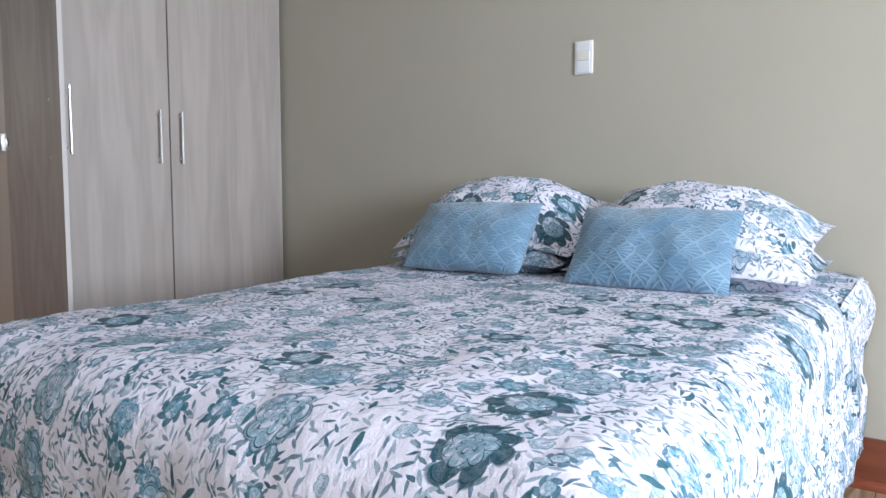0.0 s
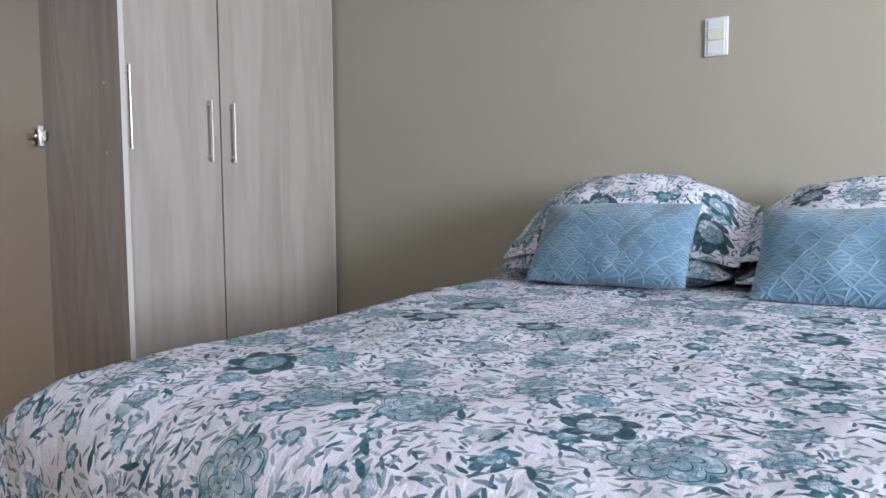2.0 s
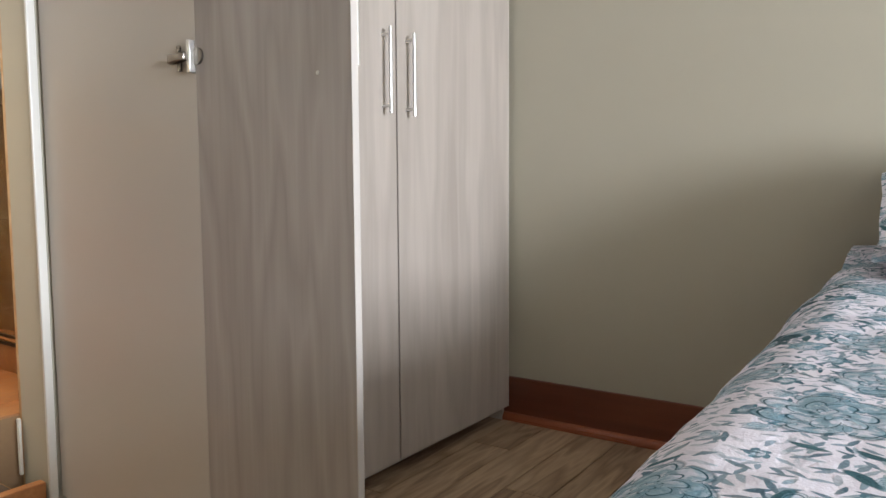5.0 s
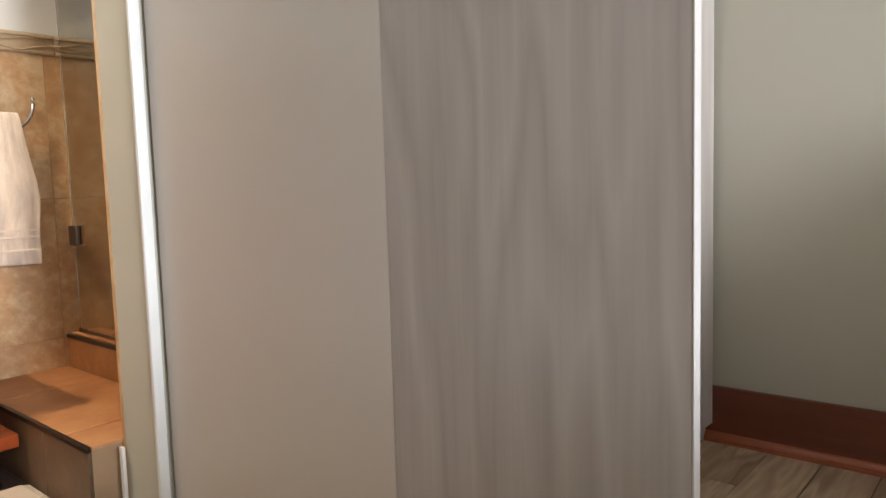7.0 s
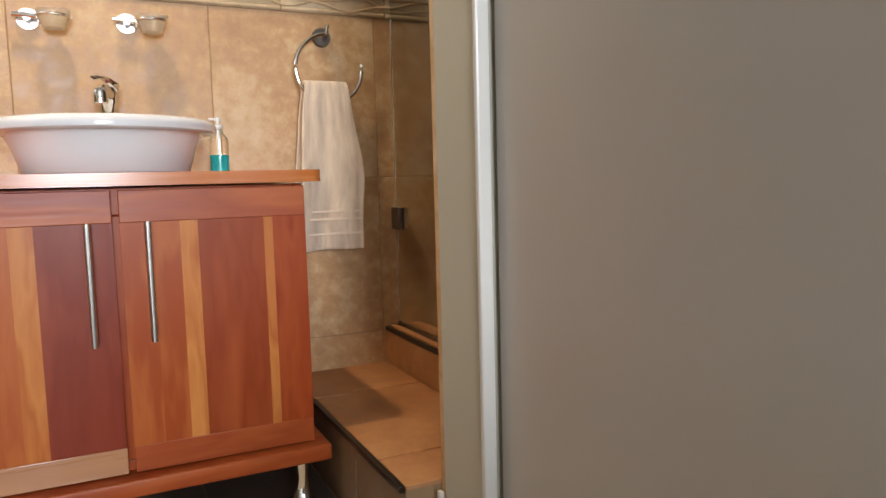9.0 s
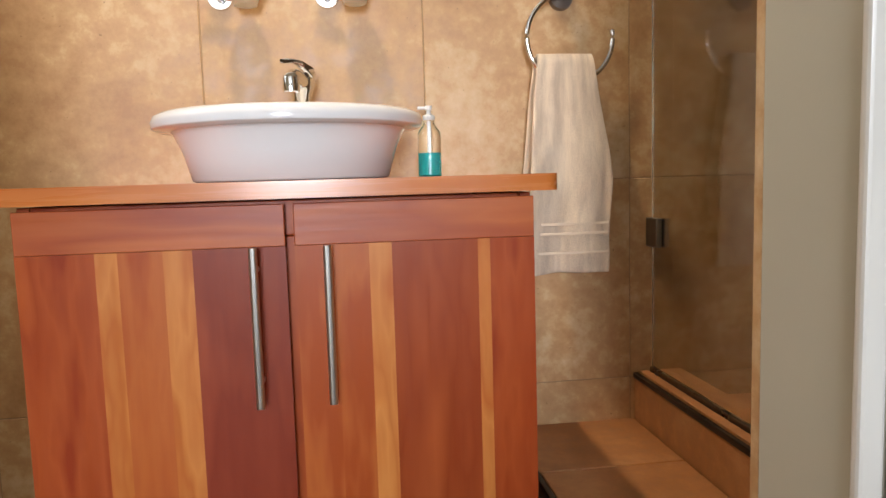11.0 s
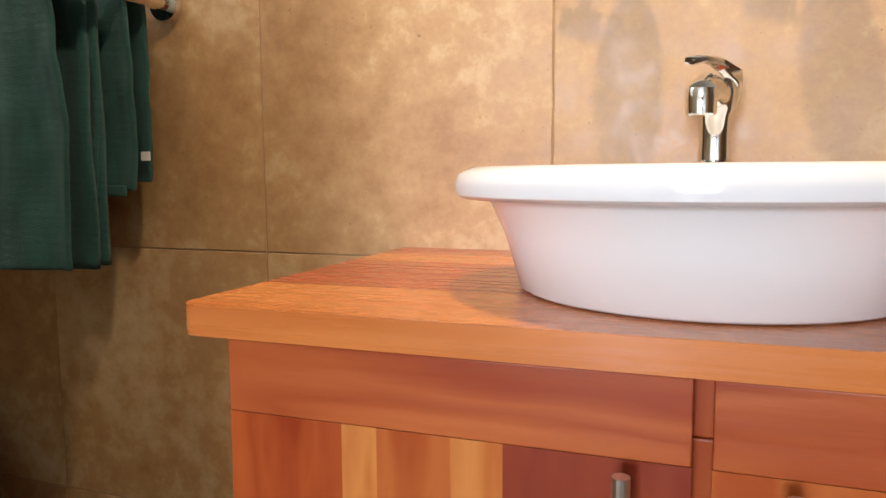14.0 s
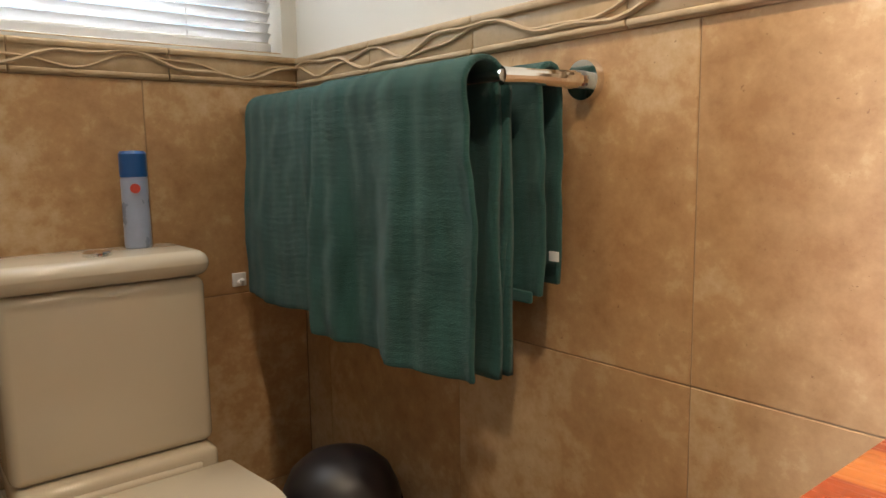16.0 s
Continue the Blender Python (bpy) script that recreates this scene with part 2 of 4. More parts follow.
def towelling(name, color, ribs=True):
    m, nt, b = mat(name, 0.95, 0, 0.1)
    uv = coords(nt, "UV", (1, 1, 1))
    sep = nt.nodes.new("ShaderNodeSeparateXYZ")
    nt.links.new(uv, sep.inputs[0])
    n = noise_tex(nt, uv, 420, 3, 0.7)
    big = noise_tex(nt, VM(nt, "MULTIPLY", uv, (3.0, 0.6, 1)), 13, 6)
    stripe = M(nt, "SINE", M(nt, "ADD", M(nt, "MULTIPLY", sep.outputs[1], 520.0), M(nt, "MULTIPLY", big, 9.0)))
    t = M(nt, "ADD", M(nt, "MULTIPLY", n, 0.75), M(nt, "MULTIPLY", big, 0.75))
    if ribs:
        t = M(nt, "ADD", t, M(nt, "MULTIPLY", stripe, 0.016))
    lo = tuple(c * 0.62 for c in color)
    hi = tuple(min(1, c * 1.35) for c in color)
    put(nt, b.inputs["Base Color"], mix(nt, ramp(nt, t, 0.50, 1.0), lo, hi))
    b.inputs["Sheen Weight"].default_value = 0.15
    h = M(nt, "ADD", n, M(nt, "MULTIPLY", stripe, 0.06)) if ribs else n
    bump(nt, b, h, 0.7, 0.004)
    return m


def stone_tile(name, dark, mid, light, rough=0.32):
    m, nt, b = mat(name, rough)
    co = coords(nt, "Object", (1, 1, 1), rand_shift(nt))
    big = noise_tex(nt, co, 3.2, 5, 0.6)
    small = noise_tex(nt, co, 26, 6, 0.68)
    speck = noise_tex(nt, co, 120, 3, 0.6)
    v = M(nt, "ADD", M(nt, "MULTIPLY", big, 0.55), M(nt, "MULTIPLY", small, 0.45))
    c = mix(nt, ramp(nt, v, 0.36, 0.52), dark, mid)
    c = mix(nt, ramp(nt, v, 0.50, 0.64), c, light)
    c = mix(nt, ramp(nt, speck, 0.70, 0.76), c, tuple(q * 0.7 for q in dark))
    put(nt, b.inputs["Base Color"], c)
    put(nt, b.inputs["Roughness"], ramp(nt, small, 0.35, 0.65, rough - 0.06, rough + 0.14))
    bump(nt, b, small, 0.10, 0.003)
    return m


def glass(name, tint, rough=0.0):
    m, nt, b = mat(name, rough)
    b.inputs["Base Color"].default_value = (*tint, 1)
    b.inputs["Transmission Weight"].default_value = 1.0
    b.inputs["IOR"].default_value = 1.45
    return m


WALL = plain("greige_wall_paint", (0.435, 0.404, 0.318), 0.62, 0, 0.035, 3.0, 0.08)
WHITE = plain("white_wall_paint", (0.74, 0.74, 0.70), 0.6, 0, 0.03, 3.0, 0.06)
CEIL = plain("ceiling_paint", (0.80, 0.80, 0.78), 0.7, 0, 0.02, 2.0)
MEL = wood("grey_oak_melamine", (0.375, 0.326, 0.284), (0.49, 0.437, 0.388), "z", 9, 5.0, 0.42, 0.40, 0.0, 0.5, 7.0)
# darker MEL copy: shade on the open door and plinth mixed into the colour
MEL_SHADED = wood("grey_oak_melamine_shaded", (0.262, 0.232, 0.213), (0.385, 0.350, 0.331), "z", 8, 11.0, 0.45, 0.55, 0.0, 0.5, 4.5)
BEIGE = plain("beige_melamine", (0.44, 0.405, 0.365), 0.40, 0, 0.03, 2.0, 0.05)
EDGE = plain("white_edging", (0.66, 0.65, 0.61), 0.35, 0, 0.02)
DOOREDGE = plain("cream_edging", (0.52, 0.485, 0.45), 0.4, 0, 0.04)
STEEL, snt, stb = mat("brushed_steel", 0.30, 1.0)
stb.inputs["Base Color"].default_value = (0.64, 0.63, 0.61, 1)
stb.inputs["Anisotropic"].default_value = 0.4
CHROME = plain("chrome", (0.80, 0.80, 0.80), 0.07, 1.0, 0.02, 10)
DARKMETAL = plain("dark_nickel", (0.22, 0.20, 0.18), 0.3, 1.0, 0.08, 20)
SWITCH = plain("white_plastic", (0.80, 0.80, 0.79), 0.3, 0, 0.02)
ROCKER = plain("cream_plastic", (0.76, 0.73, 0.63), 0.3, 0, 0.02)
SKIRT = wood("mahogany_skirting", (0.115, 0.030, 0.016), (0.245, 0.075, 0.035), "y", 12, 5.0, 0.33, 0.3, 0.3)
PLANK = wood("weathered_oak_plank", (0.15, 0.085, 0.045), (0.50, 0.36, 0.23), "x", 8, 7.0, 0.45, 0.5, 0.0, 0.5, 11.0)
FLORAL = floral("teal_floral_cotton")
VELVET = fan_velvet("blue_fan_velvet")
BASEBLUE = plain("pale_blue_fabric", (0.16, 0.30, 0.42), 0.9, 0, 0.1, 30, 0.2)
TILE = stone_tile("sand_stone_tile", (0.37, 0.198, 0.086), (0.51, 0.318, 0.152), (0.645, 0.485, 0.295), 0.42)
FTILE = stone_tile("terracotta_floor_tile", (0.31, 0.125, 0.042), (0.43, 0.195, 0.075), (0.52, 0.27, 0.12), 0.45)
# darker brown step tile: the unlit riser's shade is put into its colour
RISER_SHADE = stone_tile("shaded_brown_riser_tile", (0.10, 0.058, 0.030), (0.155, 0.090, 0.045), (0.21, 0.13, 0.07), 0.45)
GROUT = plain("brown_grout", (0.33, 0.22, 0.125), 0.9, 0, 0.1, 60)
BORDER = stone_tile("cast_stone_border", (0.40, 0.28, 0.155), (0.50, 0.375, 0.23), (0.58, 0.45, 0.29), 0.5)
DARKFLOOR = stone_tile("dark_floor_tile", (0.055, 0.04, 0.03), (0.085, 0.065, 0.05), (0.12, 0.09, 0.07), 0.4)
TRIMDARK = plain("dark_bronze_trim", (0.035, 0.024, 0.016), 0.35, 0.6, 0.1)
RED = wood("red_cherry_board", (0.27, 0.036, 0.008), (0.47, 0.108, 0.024), "z", 5, 4.0, 0.34, 0.22, 0.0, 0.22, 15.0)
REDX = wood("red_cherry_rail", (0.3, 0.046, 0.011), (0.5, 0.135, 0.034), "x", 6, 6.0, 0.34, 0.30, 0.0, 0.30, 10.0)
ORANGE = wood("orange_cherry_board", (0.36, 0.070, 0.014), (0.54, 0.165, 0.038), "z", 5, 4.0, 0.34, 0.22, 0.0, 0.22, 15.0)
REDMID = wood("red_brown_cherry_board", (0.27, 0.045, 0.011), (0.44, 0.105, 0.026), "z", 5, 5.0, 0.34, 0.22, 0.0, 0.22, 9.0)
HONEY = wood("honey_sapwood_board", (0.46, 0.130, 0.026), (0.68, 0.285, 0.075), "z", 5, 6.0, 0.34, 0.25, 0.0, 0.22, 15.0)
PLUM = wood("dark_plum_board", (0.21, 0.03, 0.012), (0.33, 0.066, 0.025), "z", 5, 3.0, 0.34, 0.20, 0.0, 0.22, 15.0)
TOPA = wood("orange_worktop_board", (0.52, 0.150, 0.032), (0.68, 0.25, 0.065), "x", 9, 4.0, 0.26, 0.10, 0.4, 0.4, 13.0)
TOPB = wood("red_worktop_board", (0.33, 0.055, 0.018), (0.46, 0.095, 0.032), "x", 9, 4.0, 0.26, 0.10, 0.4, 0.4, 13.0)
PORC = plain("white_porcelain", (0.80, 0.80, 0.82), 0.10, 0, 0.01, 3)
CREAMP = plain("ivory_porcelain", (0.58, 0.51, 0.40), 0.14, 0, 0.015, 3)
GREEN = towelling("bottle_green_towelling", (0.027, 0.084, 0.080))
CREAMT = towelling("cream_towelling", (0.80, 0.62, 0.48), False)
MAT_T = towelling("cream_mat_pile", (0.62, 0.52, 0.40), False)
BIN = plain("black_plastic", (0.014, 0.012, 0.014), 0.42, 0, 0.1)
CANBLUE = plain("blue_cap_plastic", (0.015, 0.09, 0.30), 0.3, 0, 0.05)
CANBODY = plain("pale_printed_tin", (0.36, 0.42, 0.58), 0.3, 0.2, 0.3, 18)
CANRED = plain("red_print", (0.55, 0.07, 0.05), 0.35)
GLASS = glass("clear_glass", (0.96, 0.98, 0.97))
# grey tint stands for the dimmer light in the shower behind the pane
SHGLASS = glass("dimming_shower_glass", (0.72, 0.72, 0.68))
LIQUID, lnt, lb = mat("turquoise_liquid", 0.1)
lb.inputs["Base Color"].default_value = (0.02, 0.42, 0.44, 1)
lb.inputs["Transmission Weight"].default_value = 0.35
BLIND = plain("white_blind_slat", (0.86, 0.87, 0.88), 0.7, 0, 0.02)
BLIND.node_tree.nodes["Principled BSDF"].inputs["Transmission Weight"].default_value = 0.5
GLOWLAMP, gnt, gb = mat("lamp_glass", 0.3)
gb.inputs["Emission Color"].default_value = (1.0, 0.78, 0.5, 1)
gb.inputs["Emission Strength"].default_value = 6.0

# ---------------------------------------------------------------- mesh helpers


def finish(bm, name, material, smooth=True):
    me = bpy.data.meshes.new(name)
    bmesh.ops.recalc_face_normals(bm, faces=bm.faces)
    bm.to_mesh(me)
    bm.free()
    me.materials.append(material)
    for p in me.polygons:
        p.use_smooth = smooth
    if smooth:
        me.set_sharp_from_angle(angle=radians(20 if len(me.polygons) < 90 else 48))
    return me


def part(name, bm, material, parent=None, label="", smooth=True):
    ob = new(name, finish(bm, name, material, smooth))
    if parent is not None:
        ob.parent = parent
    if label:
        ob["label"] = label
    return ob


def thing(name, at, label, category, group="", kind=""):
    ob = new(name)
    ob.location = at
    ob.empty_display_size = 0.1
    return tagged(ob, label, category, group, kind)


def box(lo, hi, bevel=0.0, seg=2, bm=None):
    bm = bm or bmesh.new()
    c = [(a + b) / 2 for a, b in zip(lo, hi)]
    s = [abs(b - a) for a, b in zip(lo, hi)]
    r = bmesh.ops.create_cube(bm, size=1, matrix=Matrix.LocRotScale(c, None, s))
    if bevel:
        es = {e for v in r["verts"] for e in v.link_edges}
        bmesh.ops.bevel(bm, geom=list(es), offset=bevel, segments=seg, affect="EDGES", profile=0.5)
    return bm


def cyl(p, q, r, r2=None, seg=20, bm=None):
    bm = bm or bmesh.new()
    p, q = Vector(p), Vector(q)
    d = q - p
    m = Matrix.Translation((p + q) / 2) @ d.to_track_quat("Z", "Y").to_matrix().to_4x4()
    bmesh.ops.create_cone(bm, cap_ends=True, segments=seg, radius1=r, radius2=r if r2 is None else r2, depth=d.length, matrix=m)
    return bm


def lathe(profile, seg=40, sx=1.0, sy=1.0, at=(0, 0, 0), bm=None, lip=None):
    """Turn a list of (radius, height) round z."""
    bm = bm or bmesh.new()
    rows = []
    for r, z in profile:
        rows.append([bm.verts.new((at[0] + r * sx * math.cos(2 * math.pi * i / seg), at[1] + r * sy * math.sin(2 * math.pi * i / seg), at[2] + z)) for i in range(seg)])
    for a, b in zip(rows, rows[1:]):
        for i in range(seg):
            bm.faces.new((a[i], a[(i + 1) % seg], b[(i + 1) % seg], b[i]))
    bm.faces.new(rows[0][::-1])
    bm.faces.new(rows[-1])
    return bm


def tube(points, r, seg=10, closed=False, bm=None):
    bm = bm or bmesh.new()
    pts = [Vector(p) for p in points]
    n = len(pts)
    rings = []
    for i, p in enumerate(pts):
        a = pts[(i - 1) % n] if closed or i else p
        b = pts[(i + 1) % n] if closed or i < n - 1 else p
        q = (b - a).to_track_quat("Z", "Y")
        rr = r[i] if isinstance(r, (list, tuple)) else r
        rings.append([bm.verts.new(p + q @ Vector((rr * math.cos(2 * math.pi * k / seg), rr * math.sin(2 * math.pi * k / seg), 0))) for k in range(seg)])
    m = n if closed else n - 1
    for i in range(m):
        a, b = rings[i], rings[(i + 1) % n]
        off = 0
        if closed and i == n - 1:
            off = min(range(seg), key=lambda o: (a[0].co - b[o].co).length)
        for k in range(seg):
            bm.faces.new((a[k], a[(k + 1) % seg], b[(k + 1 + off) % seg], b[(k + off) % seg]))
    if not closed:
        bm.faces.new(rings[0][::-1])
        bm.faces.new(rings[-1])
    return bm


def sheet(nu, nv, f, uv, bm=None):
    """A grid surface: f(i, j) gives the place, uv(i, j) the cloth coordinates in metres."""
    bm = bm or bmesh.new()
    lay = bm.loops.layers.uv.verify()
    vs = [[bm.verts.new(f(i / nu, j / nv)) for j in range(nv + 1)] for i in range(nu + 1)]
    for i in range(nu):
        for j in range(nv):
            fc = bm.faces.new((vs[i][j], vs[i + 1][j], vs[i + 1][j + 1], vs[i][j + 1]))
            for lp, (a, b) in zip(fc.loops, ((i, j), (i + 1, j), (i + 1, j + 1), (i, j + 1))):
                lp[lay].uv = uv(a / nu, b / nv)
    return bm


def wall(name, lo, hi, material, label):
    ob = part(name, box(lo, hi), material, None, "", False)
    return tagged(ob, label, "wall", "", "structure")


# ---------------------------------------------------------------- structure
HX = 2.926      # headboard wall
DY = 3.474      # wardrobe door fronts
WY = 4.112      # bedroom side of the bathroom wall
BY = 5.088      # bathroom back wall
LX = -0.770     # bathroom window wall
FZ = 0.025      # bedroom floor
BZ = 0.145      # bathroom floor
PZ = 0.322      # raised shower step
CT = 0.881      # worktop

wall("wall_headboard", (HX, -3.15, -0.1), (HX + 0.15, 5.24, 2.62), WALL, "smooth greige painted wall behind the bed")
wall("wall_bedroom_far", (-1.45, -3.15, -0.1), (-1.3, WY + 0.12, 2.62), WALL, "smooth greige painted bedroom wall")
wb = box((-1.3, -3.15, -0.1), (-1.2, -3.0, 2.62))
box((1.2, -3.15, -0.1), (HX, -3.0, 2.62), bm=wb)
box((-1.2, -3.15, -0.1), (1.2, -3.0, 0.85), bm=wb)
box((-1.2, -3.15, 2.35), (1.2, -3.0, 2.62), bm=wb)
tagged(part("wall_bedroom_window", wb, WALL, None, "", False), "greige painted wall around the bedroom window", "wall", "", "structure")
wd = box((-1.3, WY, -0.1), (0.38, WY + 0.12, 2.62))
box((1.360, WY, -0.1), (HX, WY + 0.12, 2.62), bm=wd)
box((0.38, WY, 2.15), (1.360, WY + 0.12, 2.62), bm=wd)
for v in wd.verts:
    if abs(v.co.x - 1.360) < 1e-4 and abs(v.co.y - WY) < 1e-4:
        v.co.x = 1.371
tagged(part("wall_divider", wd, WALL, None, "", False), "painted wall with the bathroom opening", "wall", "", "structure")
tagged(part("ceiling", box((-1.45, -3.15, 2.62), (HX + 0.15, 5.24, 2.72)), CEIL, None, "", False), "plain white ceiling", "ceiling", "", "structure")
tagged(part("ground", box((-60, -60, -0.5), (60, 60, -0.11)), plain("soil", (0.09, 0.10, 0.05), 0.95, 0, 0.3, 2.0), None, "", False), "dull green ground outside the house", "ground", "", "structure")
floor = tagged(part("floor_bedroom", box((-1.3, -3.0, -0.1), (HX, WY, FZ - 0.006)), plain("floor_underlay", (0.06, 0.045, 0.03), 0.9), None, "", False), "weathered oak plank floor", "floor", "", "structure")
floor_bath = tagged(part("floor_bathroom", box((LX, WY + 0.02, -0.1), (1.29, BY, BZ - 0.006)), GROUT, None, "", False), "dark tiled bathroom floor", "floor", "", "structure")
tagged(part("threshold", box((0.38, WY - 0.004, -0.05), (1.360, WY + 0.03, BZ + 0.001), 0.003), FTILE, None, "", False), "tiled riser at the bathroom opening", "step", "", "structure")

# skirting along the headboard wall
bmk = box((HX - 0.018, -3.0, FZ), (HX - 0.001, DY + 0.1, 0.203), 0.004)
sk = tagged(part("baseboard", bmk, SKIRT), "polished mahogany skirting board", "skirting", "", "structure")
qr = bmesh.new()
prof = [(0, 0)] + [(0.022 * math.cos(math.pi / 2 * k / 6), 0.030 * math.sin(math.pi / 2 * k / 6)) for k in range(7)]
ends = [[qr.verts.new((HX - 0.018 - px, y, FZ + pz)) for px, pz in prof] for y in (-3.0, DY + 0.1)]
for k in range(len(prof)):
    qr.faces.new((ends[0][k], ends[0][(k + 1) % len(prof)], ends[1][(k + 1) % len(prof)], ends[1][k]))
qr.faces.new(ends[0])
qr.faces.new(ends[1][::-1])
part("quarter_round", qr, wood("cherry_moulding", (0.20, 0.045, 0.018), (0.34, 0.10, 0.04), "y", 12, 4, 0.3), sk, "reddish quarter-round moulding")

# bedroom window, behind the walker
win = thing("window_bedroom", (0.0, -3.08, 0.85), "wide white framed bedroom window", "window", "", "structure")
for lo, hi in (((-1.2, -0.03, 0), (1.2, 0.03, 0.05)), ((-1.2, -0.03, 1.45), (1.2, 0.03, 1.5)), ((-1.2, -0.03, 0.05), (-1.15, 0.03, 1.45)),
               ((1.15, -0.03, 0.05), (1.2, 0.03, 1.45)), ((-0.025, -0.03, 0.05), (0.025, 0.03, 1.45))):
    part("window_frame", box(lo, hi, 0.004), EDGE, win)
for lo, hi in (((-1.15, -0.003, 0.05), (-0.025, 0.003, 1.45)), ((0.025, -0.003, 0.05), (1.15, 0.003, 1.45))):
    part("pane", box(lo, hi), GLASS, win).visible_shadow = False

# ---------------------------------------------------------------- wardrobe
ward = thing("wardrobe", (1.385, DY, 0), "tall grey oak melamine wardrobe with steel bar handles", "wardrobe")
X0, X1 = 1.398, 2.902


def rel(ob_at, lo, hi):
    return tuple(a - b for a, b in zip(lo, ob_at)), tuple(a - b for a, b in zip(hi, ob_at))


WA = (1.385, DY, 0)


def wbox(lo, hi, bevel=0.0015, seg=2):
    return box(*rel(WA, lo, hi), bevel, seg)


part("side_panel", wbox((1.398, 3.4185, 0.095), (1.414, WY - 0.014, 2.36)), BEIGE, ward, "plain beige melamine side panel")
part("side_panel", wbox((X1 - 0.018, DY + 0.022, 0.0), (X1, WY - 0.01, 2.36)), BEIGE, ward)
part("back_panel", wbox((1.415, WY - 0.02, 0.08), (X1 - 0.019, WY - 0.008, 2.36)), BEIGE, ward)
part("top_panel", wbox((1.415, DY + 0.022, 2.36), (X1, WY - 0.01, 2.378)), MEL, ward)
part("bottom_panel", wbox((1.415, DY + 0.022, 0.08), (X1 - 0.019, WY - 0.022, 0.098)), BEIGE, ward)
part("divider", wbox((2.175, DY + 0.06, 0.099), (2.191, WY - 0.022, 2.359)), BEIGE, ward)
part("plinth", wbox((1.42, DY + 0.086, FZ), (X1 - 0.02, DY + 0.102, 0.079)), MEL_SHADED, ward)


def bar_handle(parent, x, y, z0, z1, out):
    """A straight steel bar on two posts, standing out along y (or x when out is a tuple)."""
    ox, oy = out
    bm = cyl((x + ox, y + oy, z0), (x + ox, y + oy, z1), 0.006, seg=14)
    h = part("handle", bm, STEEL, parent, "brushed steel bar handle")
    for z in (z0 + 0.022, z1 - 0.022):
        part("post", cyl((x, y, z), (x + ox, y + oy, z), 0.0048, seg=12), STEEL, h)
    return h


for lo, hi, hx in ((1.425, 2.1785, 2.112), (2.1865, 2.899, 2.232)):
    d = part("door", wbox((lo, DY, 0.082), (hi, DY + 0.018, 2.35), 0.0012), MEL, ward, "closed grey oak door")
    bar_handle(d, hx - WA[0], 0, 1.204, 1.464, (0, -0.034))
part("edging", wbox((2.8992, DY, 0.082), (2.9015, DY + 0.018, 2.35), 0.0), EDGE, ward)

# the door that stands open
od = part("open_door", wbox((1.398, 2.960, 0.085), (1.415, 3.418, 2.35), 0.001), MEL_SHADED, ward, "grey oak door standing open at a right angle")
part("edging", wbox((1.3975, 2.9575, 0.085), (1.4155, 2.9598, 2.35), 0.0008), DOOREDGE, od)
bar_handle(od, 1.415 - WA[0], 2.99 - WA[1], 1.204, 1.464, (0.034, 0))
for z in (1.190, 1.406):
    part("screw", cyl((1.3965 - WA[0], 3.045 - WA[1], z), (1.399 - WA[0], 3.045 - WA[1], z), 0.004, seg=12), STEEL, od)
for z in (0.21, 1.262, 2.15):
    c = (1.393 - WA[0], 3.462 - WA[1], z)
    hb = part("hinge", box((c[0] - 0.012, c[1] - 0.045, z - 0.036), (c[0] + 0.004, c[1] - 0.033, z + 0.036), 0.002), STEEL, od, "nickel concealed hinge")
    part("hinge_arm", box((c[0] - 0.020, c[1] - 0.034, z - 0.009), (c[0] - 0.004, c[1] + 0.022, z + 0.009), 0.003), DARKMETAL, hb)
    part("hinge_plate", box((c[0] - 0.004, c[1] + 0.000, z - 0.028), (c[0] + 0.001, c[1] + 0.012, z + 0.028), 0.001), DARKMETAL, hb)
    part("hinge_knuckle", box((c[0] - 0.016, c[1] + 0.014, z - 0.011), (c[0] - 0.001, c[1] + 0.034, z + 0.011), 0.004), DARKMETAL, hb)
    part("hinge_cup", cyl((c[0] - 0.001, c[1] - 0.055, z), (c[0] + 0.004, c[1] - 0.055, z), 0.018), DARKMETAL, hb)

# white corner strip where the side panel meets the wall
tagged(part("trim_corner", box((1.366, WY - 0.0135, FZ), (1.390, WY - 0.001, 2.6), 0.004), EDGE), "white corner strip beside the wardrobe", "trim", "", "structure")
tagged(part("trim_jamb", box((1.344, WY + 0.108, BZ), (1.3525, WY + 0.122, PZ - 0.01), 0.002), EDGE), "white tile edge strip at the opening", "trim", "", "structure")

# ---------------------------------------------------------------- light switch
sw = thing("light_switch", (HX, 1.580, 1.630), "white vertical wall switch with two rockers", "light switch")
part("plate", box((-0.010, -0.042, -0.070), (-0.0005, 0.042, 0.070), 0.004, 3), SWITCH, sw)
part("rocker", box((-0.0155, -0.030, -0.012), (-0.009, 0.030, 0.022), 0.003, 2), ROCKER, sw, "cream rocker")
part("rocker", box((-0.0125, -0.030, -0.062), (-0.009, 0.030, -0.016), 0.002, 2), SWITCH, sw)
part("blank", box((-0.0125, -0.030, 0.026), (-0.009, 0.030, 0.062), 0.002, 2), SWITCH, sw)

